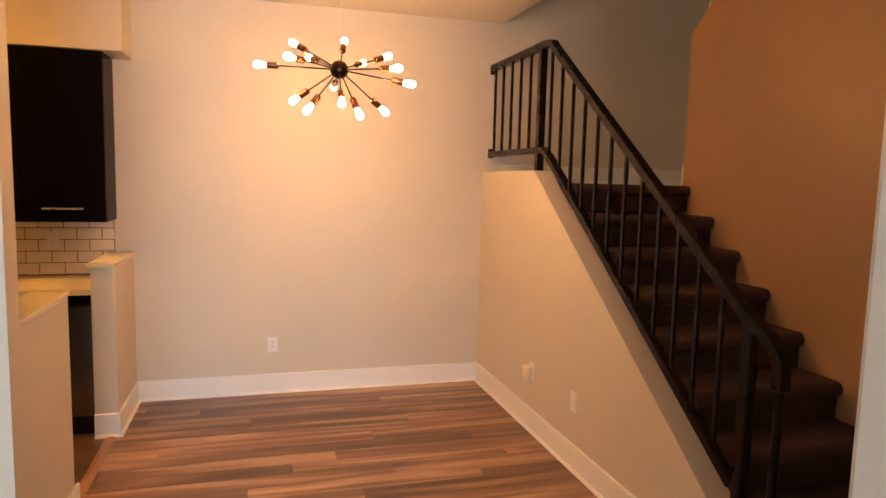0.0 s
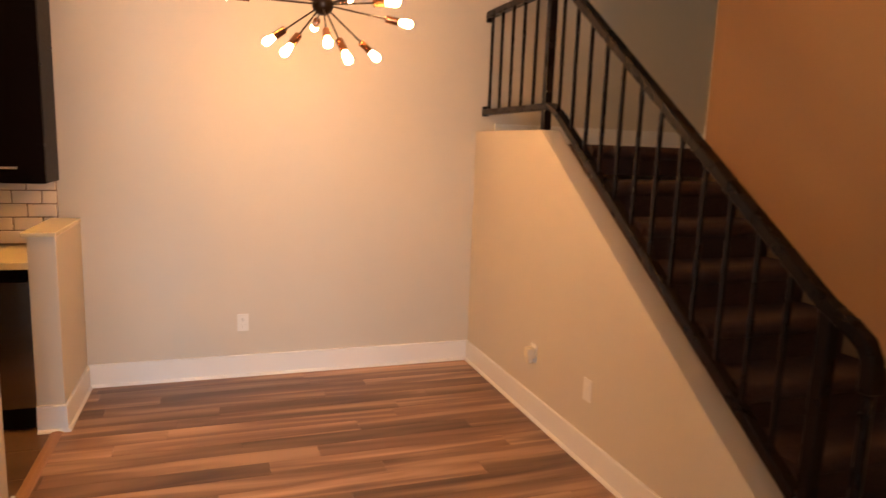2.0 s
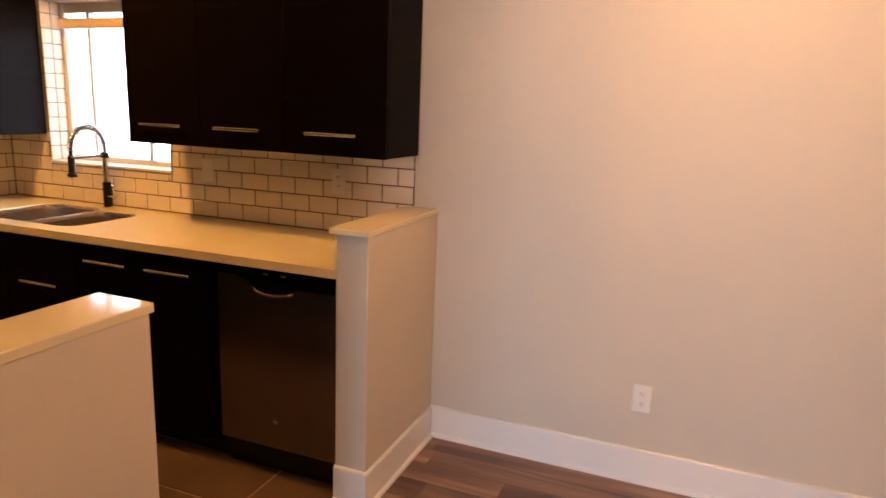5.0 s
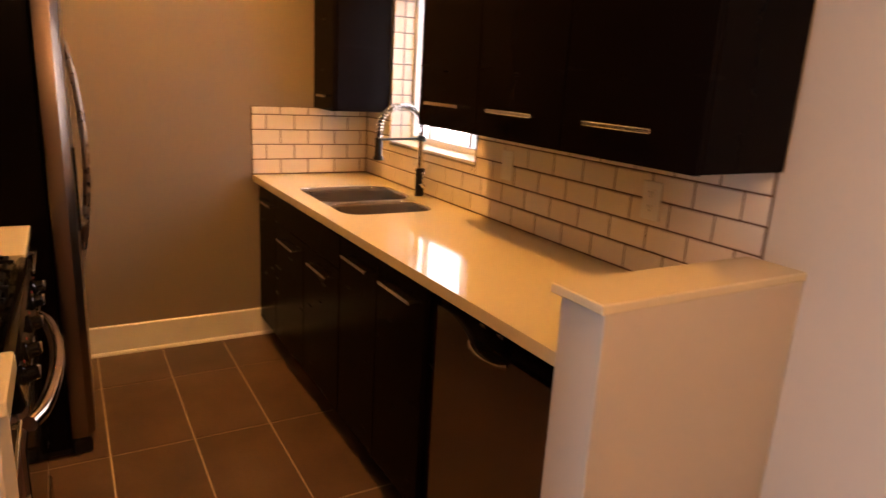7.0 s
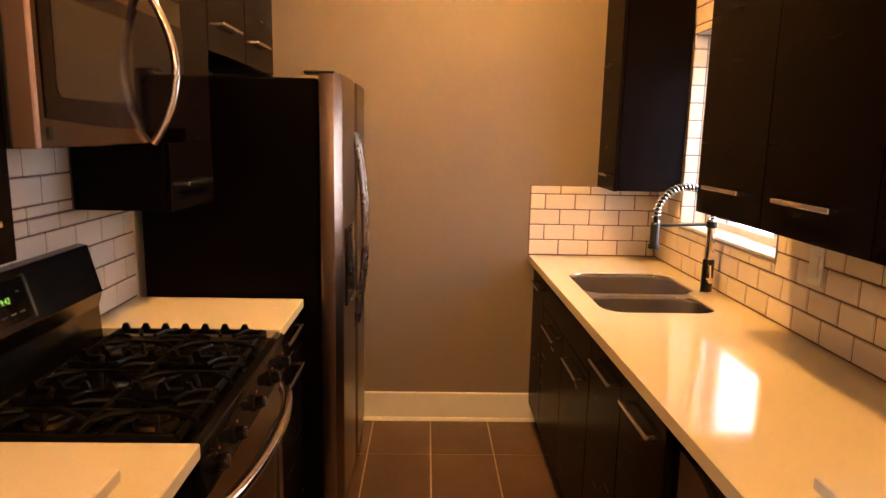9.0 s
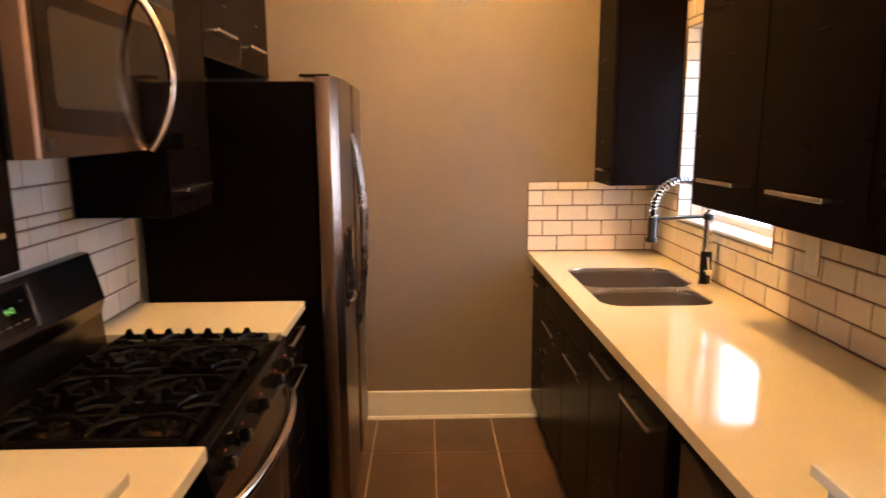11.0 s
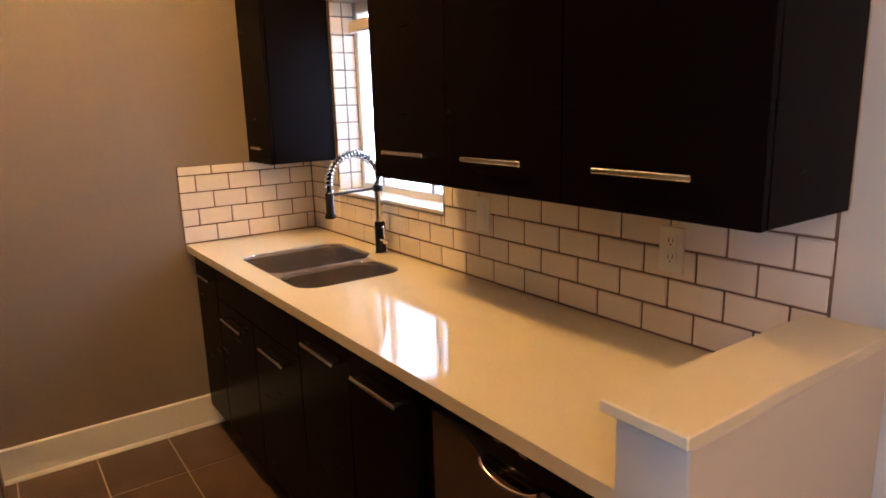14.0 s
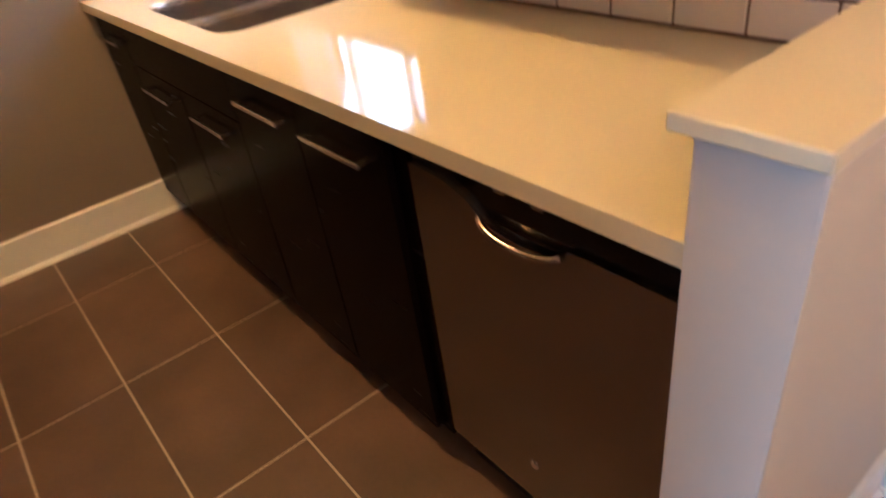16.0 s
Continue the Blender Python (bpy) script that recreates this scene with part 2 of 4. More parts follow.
def rod(a, b, r, seg=12, bm=None, r2=None):
    a, b = Vector(a), Vector(b)
    own = bmesh.new()
    bmesh.ops.create_cone(own, cap_ends=True, segments=seg, radius1=r, radius2=r if r2 is None else r2, depth=(b - a).length)
    turn = (b - a).to_track_quat("Z", "Y").to_matrix().to_4x4()
    bmesh.ops.transform(own, matrix=Matrix.Translation((a + b) / 2) @ turn, verts=own.verts)
    return merge(bm, own)


def lathe(profile, centre, axis=(0, 0, 1), seg=20, bm=None):
    """Spin (radius, height) pairs about an axis through centre."""
    own = bmesh.new()
    rings = []
    for r, h in profile:
        rings.append([own.verts.new((r * math.cos(2 * math.pi * k / seg), r * math.sin(2 * math.pi * k / seg), h)) for k in range(seg)])
    for p, q in zip(rings, rings[1:]):
        for k in range(seg):
            own.faces.new((p[k], p[(k + 1) % seg], q[(k + 1) % seg], q[k]))
    own.faces.new(rings[0][::-1])
    own.faces.new(rings[-1])
    turn = Vector(axis).to_track_quat("Z", "Y").to_matrix().to_4x4()
    bmesh.ops.transform(own, matrix=Matrix.Translation(centre) @ turn, verts=own.verts)
    return merge(bm, own)


def tube(points, r, seg=10, bm=None, flat=1.0):
    """Round bar along points; flat squashes it across its second axis."""
    own = bmesh.new()
    pts = [Vector(p) for p in points]
    rings = []
    up = Vector((0.03, 0.07, 1)).normalized()
    for i, p in enumerate(pts):
        d = (pts[min(i + 1, len(pts) - 1)] - pts[max(i - 1, 0)]).normalized()
        side = d.cross(up).normalized()
        other = side.cross(d).normalized()
        rings.append([own.verts.new(p + r * (math.cos(2 * math.pi * k / seg) * side + flat * math.sin(2 * math.pi * k / seg) * other)) for k in range(seg)])
    for p, q in zip(rings, rings[1:]):
        for k in range(seg):
            own.faces.new((p[k], p[(k + 1) % seg], q[(k + 1) % seg], q[k]))
    own.faces.new(rings[0][::-1])
    own.faces.new(rings[-1])
    return merge(bm, own)


def prism(outline, axis, lo, hi, bevel=0.0, bm=None):
    """Extrude a flat outline along an axis. axis x: outline is (y, z); y: (x, z); z: (x, y)."""
    own = bmesh.new()

    def place(u, v, w):
        return {"x": (w, u, v), "y": (u, w, v), "z": (u, v, w)}[axis]
    a = [own.verts.new(place(u, v, lo)) for u, v in outline]
    b = [own.verts.new(place(u, v, hi)) for u, v in outline]
    own.faces.new(a)
    own.faces.new(b[::-1])
    for i in range(len(a)):
        j = (i + 1) % len(a)
        own.faces.new((a[i], b[i], b[j], a[j]))
    if bevel:
        bmesh.ops.recalc_face_normals(own, faces=own.faces)
        bmesh.ops.bevel(own, geom=own.edges[:], offset=bevel, segments=2, affect="EDGES", profile=0.6)
    return merge(bm, own)


def rounded(x0, x1, y0, y1, r, n=6):
    """Outline of a rectangle with round corners."""
    out = []
    for cx, cy, a in ((x1 - r, y1 - r, 0), (x0 + r, y1 - r, 90), (x0 + r, y0 + r, 180), (x1 - r, y0 + r, 270)):
        for k in range(n + 1):
            w = radians(a + 90 * k / n)
            out.append((cx + r * math.cos(w), cy + r * math.sin(w)))
    return out


# ---- plan ----
WALL = 4.825        # dining and kitchen window wall
END = -3.312        # kitchen end wall
STOVE_WALL = 2.572  # wall behind the stove
STAIR = 1.867       # face of the stair wall
STAIR_IN = 1.988
RIGHT = 2.78        # wall beside the stairs
CEILING = 2.825
LANDING = 1.61
COUNTER = 0.912

# ---- structure ----
WIN = (-3.0, -2.14, 1.125, 1.98)
bm = box(END - 0.15, WIN[0], WALL, WALL + 0.17, 0, 5.3)
box(WIN[1], 4.0, WALL, WALL + 0.17, 0, 5.3, bm=bm)
box(WIN[0], WIN[1], WALL, WALL + 0.17, 0, WIN[2], bm=bm)
box(WIN[0], WIN[1], WALL, WALL + 0.17, WIN[3], 5.3, bm=bm)
wall_window = solid("wall_north", bm, PAINT, "greige painted wall with the kitchen window opening", "wall", kind="structure")
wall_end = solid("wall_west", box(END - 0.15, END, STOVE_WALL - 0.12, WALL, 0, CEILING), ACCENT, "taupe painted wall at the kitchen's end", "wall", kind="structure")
wall_stove = solid("wall_stove", box(END, -0.667, STOVE_WALL - 0.12, STOVE_WALL, 0, CEILING), PAINT, "greige painted wall behind the stove", "wall", kind="structure")
# living room, closed round the start of the walk
bm = box(-3.5, -1.8, -4.62, -4.5, 0, CEILING)
box(0.8, 4.0, -4.62, -4.5, 0, CEILING, bm=bm)
box(-1.8, 0.8, -4.62, -4.5, 0, 0.4, bm=bm)
box(-1.8, 0.8, -4.62, -4.5, 2.3, CEILING, bm=bm)
solid("wall_south", bm, PAINT, "greige painted living room wall with a wide window opening", "wall", kind="structure")
solid("wall_living_west", box(-3.5, -3.38, -4.5, STOVE_WALL - 0.12, 0, CEILING), PAINT, "plain greige living room wall", "wall", kind="structure")
solid("wall_living_east", box(3.85, 4.0, -4.5, 0.30, 0, CEILING), PAINT, "plain greige living room wall", "wall", kind="structure")
solid("wall_entry", box(0.78, 4.0, 0.30, 0.48, 0, CEILING, 0.008, seg=2), PAINT, "greige painted wall end beside the stair hall", "wall", kind="structure")
# stairwell
solid("wall_stairwell_east", box(3.85, 4.0, 0.48, WALL, 0, 5.3), PAINT, "tall greige stairwell wall", "wall", kind="structure")
bm = prism([(0.48, 0), (3.555, 0), (3.555, 2.56), (0.55, 5.1), (0.48, 5.1)], "x", RIGHT, RIGHT + 0.12, 0.004)
wall_right = solid("wall_between_flights", bm, SHADED_PAINT, "wall between the two stair flights, shade and warm bounce in its colour", "wall", kind="structure")
# unseen upper wall; its opening is added for the stairwell fill lamp
bm = box(2.0, 3.05, 0.36, 0.48, CEILING + 0.1, 5.3)
box(3.75, 3.85, 0.36, 0.48, CEILING + 0.1, 5.3, bm=bm)
box(3.05, 3.75, 0.36, 0.48, CEILING + 0.1, 3.95, bm=bm)
box(3.05, 3.75, 0.36, 0.48, 4.95, 5.3, bm=bm)
solid("wall_upper", bm, PAINT, "unseen greige upper stairwell wall, opening added for the fill lamp", "wall", kind="structure")
solid("wall_fascia", box(1.90, 2.0, 0.48, WALL, CEILING + 0.1, 5.3), PAINT, "greige upper wall over the dining ceiling edge", "wall", kind="structure")
bm = prism([(2.0, 0), (WALL, 0), (WALL, 1.685), (3.83, 1.685), (2.0, 0.365)], "x", STAIR, STAIR_IN, 0.003)
stair_wall = solid("wall_stair", bm, PAINT, "greige stair side wall with sloped top and landing curb", "wall", kind="structure")
bm = box(-3.5, 2.0, -4.6, WALL, CEILING, CEILING + 0.1)
box(2.0, 4.0, -4.6, 0.48, CEILING, CEILING + 0.1, bm=bm)
solid("ceiling", bm, CEIL, "off-white textured ceiling", "ceiling", kind="structure")
solid("ceiling_stairwell", box(1.9, 4.0, 0.36, WALL, 5.3, 5.4), CEIL, "off-white ceiling high over the stairs", "ceiling", kind="structure")
# soffit over the wall cabinets
solid("soffit", box(END, -0.645, 4.49, WALL, 2.357, CEILING, 0.004), PAINT, "painted soffit over the kitchen wall cabinets", "soffit", kind="structure")
solid("soffit_stove", box(END, -0.83, STOVE_WALL, 2.88, 2.357, CEILING, 0.004), PAINT, "painted soffit over the cabinets beside the stove", "soffit", kind="structure")


def half_wall(x0, x1, y0, y1, front, top, label):
    """Painted half wall; front is the side (-1 or 1 along y) on which its free end lies."""
    lo, hi = (y0 + 0.012, y1) if front < 0 else (y0, y1 - 0.012)
    ob = solid("half_wall", box(x0 + 0.024, x1 - 0.003, lo, hi, 0, top - 0.022, 0.005, seg=2), PAINT, label, "half wall", group="half walls at the kitchen", kind="structure")
    part("wall_cap", box(x0, x1, y0, y1, top - 0.022, top, 0.0025), QUARTZ, ob, "cream quartz cap with eased edge")
    return ob


half_a = half_wall(-0.820, -0.662, 4.172, WALL, -1, 1.068, "greige half wall with quartz cap beside the dishwasher")
half_b = half_wall(-0.828, -0.668, STOVE_WALL, 3.224, 1, 1.068, "greige half wall with quartz cap beside the stove counter")

# base of the floors
solid("ground", box(-60, 60, -60, 60, -0.30, -0.12), material("soil", (0.12, 0.10, 0.08), rough=0.9, grain=0.2), "bare ground under the house", "ground", kind="structure")
floor = solid("floor", box(-0.70, 4.0, -4.6, WALL, -0.06, -0.004), SUBFLOOR, "brown wood-look plank floor with strong streaks", "floor", kind="structure")
bm = box(-3.5, -0.70, -4.6, STOVE_WALL, -0.06, -0.004)
solid("floor_living", bm, PLANK, "brown wood-look living room floor", "floor", kind="structure")
tile_floor = solid("floor_kitchen", box(END, -0.70, STOVE_WALL, WALL, -0.06, -0.003), FLOOR_GROUT, "dark brown large-format tile floor with pale grout", "floor", kind="structure")
solid("threshold", prism([(-0.735, 0), (-0.677, 0), (-0.683, 0.007), (-0.706, 0.010), (-0.729, 0.007)], "y", 3.205, 4.185), STRIP, "wooden threshold strip between tile and planks", "threshold", kind="structure")


def baseboard(a, b, normal, height=0.14, z=0.0, name="baseboard"):
    """White board with eased top and a shoe moulding, from a to b along a wall, standing out along normal."""
    a, b, nrm = Vector((*a, z)), Vector((*b, z)), Vector((*normal, 0))
    prof = [(0, 0.0), (0.026, 0.0), (0.025, 0.008), (0.019, 0.016), (0.0135, 0.018), (0.0135, height - 0.005), (0.009, height), (0, height)]
    own = bmesh.new()
    ends = []
    for p in (a, b):
        ends.append([own.verts.new(p + nrm * (u + 0.0005) + Vector((0, 0, v))) for u, v in prof])
    for i in range(len(prof)):
        j = (i + 1) % len(prof)
        own.faces.new((ends[0][i], ends[0][j], ends[1][j], ends[1][i]))
    own.faces.new(ends[0][::-1])
    own.faces.new(ends[1])
    return solid(name, own, WHITE, "white painted baseboard with shoe moulding", "baseboard", kind="structure")


baseboard((-0.670, WALL), (STAIR, WALL), (0, -1), 0.147)
baseboard((STAIR, 2.0), (STAIR, WALL - 0.027), (-1, 0), 0.147)
baseboard((-0.665, 4.185 - 0.026), (-0.665, WALL - 0.027), (1, 0), 0.147)
baseboard((-0.796, 4.185), (-0.665, 4.185), (0, -1), 0.147)
baseboard((-0.671, STOVE_WALL + 0.002), (-0.671, 3.237), (1, 0), 0.147)
baseboard((-0.804, 3.211), (-0.671, 3.211), (0, 1), 0.147)
baseboard((END, STOVE_WALL), (END, 4.26), (1, 0), 0.155)
baseboard((STAIR_IN + 0.02, WALL), (3.85, WALL), (0, -1), 0.135, LANDING)
baseboard((RIGHT, 3.555), (RIGHT + 0.12, 3.555), (0, 1), 0.135, LANDING)


# ---- stairs ----
stairs = thing("staircase", (2.39, 1.54, 0), "staircase covered in dark brown carpet", "staircase", kind="structure")
RUN, RISE, FIRST = 0.241, LANDING / 9, 1.541
for k in range(9):
    y0, top = FIRST + RUN * k, RISE * (k + 1)
    y1 = y0 + RUN + 0.05 if k < 8 else WALL - 0.001
    x0 = STAIR_IN + 0.003 if y0 > 1.99 else STAIR_IN - 0.10
    nose = [(y0 + 0.028, top - RISE - (0.0 if k == 0 else 0.03)), (y0 + 0.024, top - 0.075), *[(y0 + 0.034 - 0.038 * math.sin(radians(w)), top - 0.036 - 0.036 * math.cos(radians(w))) for w in (10, 35, 60, 90, 115, 140, 165)], (y0 + 0.045, top), (y1, top), (y1, top - RISE - (0.0 if k == 0 else 0.03))]
    bm = prism(nose if k < 8 else [(p, q if q > top - 0.08 else top - 0.16) for p, q in nose], "x", x0, RIGHT - 0.002)
    if k == 8:
        box(RIGHT + 0.001, 3.848, 3.56, WALL - 0.001, top - 0.16, top - 0.0005, bm=bm)
    part("carpeted_step" if k < 8 else "landing", bm, CARPET, stairs, smooth=True)

# railing
rail = thing("stair_railing", (1.93, 1.92, 0), "dark brown painted metal stair railing with square balusters", "railing")
RX = 1.925
SL = 0.735


def along(y):
    return 2.487 - SL * (3.76 - y)


def bar(points, w, h):
    """Rectangular bar along a path in the railing's plane."""
    own = bmesh.new()
    rings = []
    for i, (y, z) in enumerate(points):
        d0 = Vector(points[max(i - 1, 0)])
        d1 = Vector(points[min(i + 1, len(points) - 1)])
        d = (d1 - d0).normalized()
        nrm = Vector((-d.y, d.x)) * h / 2
        rings.append([own.verts.new((RX + sx * w / 2, y + s * nrm.x, z + s * nrm.y)) for sx, s in ((-1, -1), (1, -1), (1, 1), (-1, 1))])
    for p, q in zip(rings, rings[1:]):
        for k in range(4):
            own.faces.new((p[k], p[(k + 1) % 4], q[(k + 1) % 4], q[k]))
    own.faces.new(rings[0])
    own.faces.new(rings[-1][::-1])
    bmesh.ops.recalc_face_normals(own, faces=own.faces)
    bmesh.ops.bevel(own, geom=own.edges[:], offset=0.004, segments=1, affect="EDGES")
    return own


part("handrail", bar([(4.80, 2.478), (3.82, 2.478), (3.74, 2.468), (3.68, along(3.68) - 0.01), (1.93, along(1.93) - 0.012), (1.835, along(1.93) - 0.062), (1.785, along(1.93) - 0.098), (1.758, along(1.93) - 0.145), (1.755, 0.9)], 0.052, 0.045), RAIL, rail)
part("bottom_rail", bar([(4.80, 1.818), (3.82, 1.818), (3.73, 1.772), (1.95, 1.772 - SL * (3.73 - 1.95))], 0.050, 0.040), RAIL, rail)
part("wall_bracket", box(RX - 0.02, RX + 0.02, 4.79, 4.824, 2.43, 2.50, 0.004), RAIL, rail)
part("wall_bracket", box(RX - 0.02, RX + 0.02, 4.79, 4.824, 1.79, 1.86, 0.004), RAIL, rail)
part("post", box(RX - 0.024, RX + 0.024, 3.862, 3.908, 1.684, 2.47, 0.004), RAIL, rail)
part("newel_post", box(RX - 0.024, RX + 0.024, 1.890, 1.938, 0.17, 1.125, 0.005), RAIL, rail)
part("end_post", rod((RX, 1.755, 0.17), (RX, 1.755, 0.93), 0.018, 10), RAIL, rail)
for k in range(5):
    y = 4.742 - 0.168 * k
    part("baluster", box(RX - 0.009, RX + 0.009, y - 0.009, y + 0.009, 1.825, 2.465, 0.002), RAIL, rail)
for k in range(12):
    y = 3.74 - 0.1515 * k
    part("baluster", box(RX - 0.009, RX + 0.009, y - 0.009, y + 0.009, 1.772 - SL * (3.73 - y), along(y) - 0.01, 0.002), RAIL, rail)


# ---- window ----
window = thing("window_1", (-2.57, 4.99, WIN[2]), "bright sliding kitchen window with white vinyl frame and tan head", "window", kind="structure")
fy0, fy1 = WALL + 0.115, WALL + 0.16
part("window_frame", box(WIN[0], WIN[0] + 0.03, fy0, fy1, WIN[2], WIN[3], 0.003), VINYL, window)
part("window_frame", box(WIN[1] - 0.03, WIN[1], fy0, fy1, WIN[2], WIN[3], 0.003), VINYL, window)
part("window_frame", box(WIN[0] + 0.03, WIN[1] - 0.03, fy0, fy1, WIN[3] - 0.05, WIN[3], 0.003), ALMOND, window)
part("window_frame", box(WIN[0] + 0.03, WIN[1] - 0.03, fy0, fy1, WIN[2], WIN[2] + 0.035, 0.003), VINYL, window)
for x in (-2.80, -2.40, -2.26):
    part("window_mullion", box(x - 0.011, x + 0.011, fy0 + 0.005, fy1 - 0.005, WIN[2] + 0.035, WIN[3] - 0.05, 0.002), VINYL, window)
part("blind_headrail", box(WIN[0] + 0.032, WIN[1] - 0.032, fy0 - 0.045, fy0 - 0.003, WIN[3] - 0.135, WIN[3] - 0.085, 0.004), ALMOND, window, "tan blind rail at the window head")
part("window_sill", box(WIN[0], WIN[1], WALL - 0.012, fy0, WIN[2] - 0.006, WIN[2] + 0.006, 0.002), WHITE, window)
TRIM_Y = (WALL - 0.0125, WALL - 0.001)
part("edge_trim", box(WIN[0] + 0.004, WIN[1], *TRIM_Y, WIN[2] - 0.016, WIN[2] - 0.0065, 0.0015), EDGE, window, "grey metal tile edging")
part("edge_trim", box(WIN[1], WIN[1] + 0.008, *TRIM_Y, WIN[2] - 0.016, WIN[3], 0.0015), EDGE, window, "grey metal tile edging")
pane = part("pane", box(WIN[0] + 0.03, WIN[1] - 0.03, fy0 + 0.018, fy0 + 0.022, WIN[2] + 0.035, WIN[3] - 0.05), PANE, window)
pane.visible_shadow = False
back = solid("backdrop", box(-9, 4, 8.0, 8.05, -0.12, 7), OUTSIDE, "bright overexposed daylight outside the window", "backdrop", kind="structure")
window2 = thing("window_2", (-0.5, -4.56, 0.4), "wide living room window with white frame", "window", kind="structure")
for x0, x1, z0, z1 in ((-1.8, -1.74, 0.4, 2.3), (0.74, 0.8, 0.4, 2.3), (-0.53, -0.47, 0.46, 2.24), (-1.74, 0.74, 0.4, 0.46), (-1.74, 0.74, 2.24, 2.3)):
    part("window_frame", box(x0, x1, -4.6, -4.54, z0, z1, 0.003), WHITE, window2)


# ---- kitchen cabinets ----
def pull(parent, x0, x1, y, z, out=-1, vertical=False):
    """Square-section bar pull on two posts."""
    o = out * 0.022
    h = part("handle", box(x0, x1, y + o - 0.004, y + o + 0.004, z - 0.006, z + 0.006, 0.002), NICKEL, parent, "satin nickel bar handle")
    for x in (x0 + 0.012, x1 - 0.012):
        part("handle_post", box(x - 0.005, x + 0.005, min(y, y + o), max(y, y + o), z - 0.004, z + 0.004), NICKEL, h)
    return h


def wall_cabinet(x0, x1, y_back, y_front, z0, z1, handle, label, out=-1):
    t = 0.019
    c = thing("wall_cabinet", ((x0 + x1) / 2, (y_back + y_front) / 2, z0), label, "wall cabinet", group="espresso kitchen cabinets")
    inner = y_front - out * t
    part("body", box(x0, x1, min(y_back, inner), max(y_back, inner), z0, z1, 0.0015), ESPRESSO, c)
    g = 0.0015
    d = part("door", box(x0 + g, x1 - g, min(inner - out * -0.001, y_front), max(inner + out * 0.001, y_front), z0 - 0.002, z1 - 0.003, 0.0015), ESPRESSO, c)
    pull(d, handle[0], handle[1], y_front, handle[2], out)
    return c


UP = 1.293
FRONT = 4.500
for x0, x1, h in ((-2.075, -1.665, (-1.990, -1.757)), (-1.665, -1.230, (-1.577, -1.342)), (-1.230, -0.762, (-1.122, -0.886))):
    wall_cabinet(x0, x1, WALL - 0.0105, FRONT, UP, 2.355, (*h, UP + 0.083), "espresso wood wall cabinet with flat door and bar handle")
wall_cabinet(END + 0.002, -3.012, WALL - 0.0105, FRONT, 1.275, 2.355, (-3.20, -3.08, 1.345), "narrow espresso wall cabinet in the corner by the window")
SF = 2.872
wall_cabinet(-1.212, -0.83, STOVE_WALL + 0.0105, SF, 1.275, 2.355, (-1.14, -0.90, 1.35), "espresso wall cabinet beside the microwave", 1)
wall_cabinet(-2.345, -1.959, STOVE_WALL + 0.0105, SF, 1.275, 2.355, (-2.28, -2.04, 1.352), "espresso wall cabinet between microwave and refrigerator", 1)
wall_cabinet(-1.957, -1.214, STOVE_WALL + 0.0105, SF, 1.905, 2.355, (-1.71, -1.47, 1.95), "short espresso wall cabinet over the microwave", 1)
wall_cabinet(-2.815, -2.349, STOVE_WALL + 0.0105, SF, 1.79, 2.355, (-2.70, -2.46, 1.895), "short espresso wall cabinet over the refrigerator", 1)
wall_cabinet(END + 0.002, -2.819, STOVE_WALL + 0.0105, SF, 1.79, 2.355, (-3.17, -2.93, 1.895), "short espresso wall cabinet over the refrigerator", 1)

BASE_F = 4.196


def base_cabinet(x0, x1, y_back, y_front, doors, label, out=-1, body_top=0.876):
    """doors: (x0, x1, z0, z1, handle x0, x1, z or None)."""
    c = thing("base_cabinet", ((x0 + x1) / 2, (y_back + y_front) / 2, 0), label, "base cabinet", group="espresso kitchen cabinets")
    inner = y_front - out * 0.019
    toe = y_front - out * 0.085
    part("body", box(x0, x1, min(y_back, inner), max(y_back, inner), 0.10, body_top, 0.001), ESPRESSO, c)
    part("toe_kick", box(x0, x1, min(y_back, toe), max(y_back, toe), 0.001, 0.0995), INNER, c)
    for a, b, z0, z1, ha, hb, hz in doors:
        d = part("door" if z1 - z0 > 0.3 else "drawer_front", box(a + 0.0015, b - 0.0015, min(inner + out * 0.001, y_front), max(inner + out * 0.001, y_front), z0, z1, 0.0015), ESPRESSO, c)
        if ha is not None:
            pull(d, ha, hb, y_front, hz, out)
    return c


base_cabinet(END + 0.002, -2.992, WALL - 0.003, BASE_F, [(END + 0.004, -2.992, 0.105, 0.868, -3.262, -3.034, 0.788)], "narrow espresso base cabinet in the corner")
base_cabinet(-2.990, -2.100, WALL - 0.003, BASE_F, [(-2.99, -2.1, 0.725, 0.868, None, None, 0), (-2.99, -2.546, 0.105, 0.722, -2.895, -2.648, 0.656), (-2.544, -2.1, 0.105, 0.722, -2.438, -2.205, 0.660)], "espresso sink base cabinet with two doors", body_top=0.66)
base_cabinet(-2.098, -1.748, WALL - 0.003, BASE_F, [(-2.098, -1.748, 0.105, 0.868, -2.03, -1.797, 0.801)], "espresso base cabinet with single door")
base_cabinet(-1.746, -1.360, WALL - 0.003, BASE_F, [(-1.746, -1.398, 0.105, 0.868, -1.691, -1.46, 0.802)], "espresso base cabinet with single door beside the dishwasher")
SB = 3.172
base_cabinet(-1.208, -0.83, STOVE_WALL + 0.003, SB, [(-1.208, -0.83, 0.70, 0.868, -1.14, -0.90, 0.80), (-1.208, -0.83, 0.105, 0.697, -1.14, -0.90, 0.64)], "espresso base cabinet with drawer beside the stove", 1)
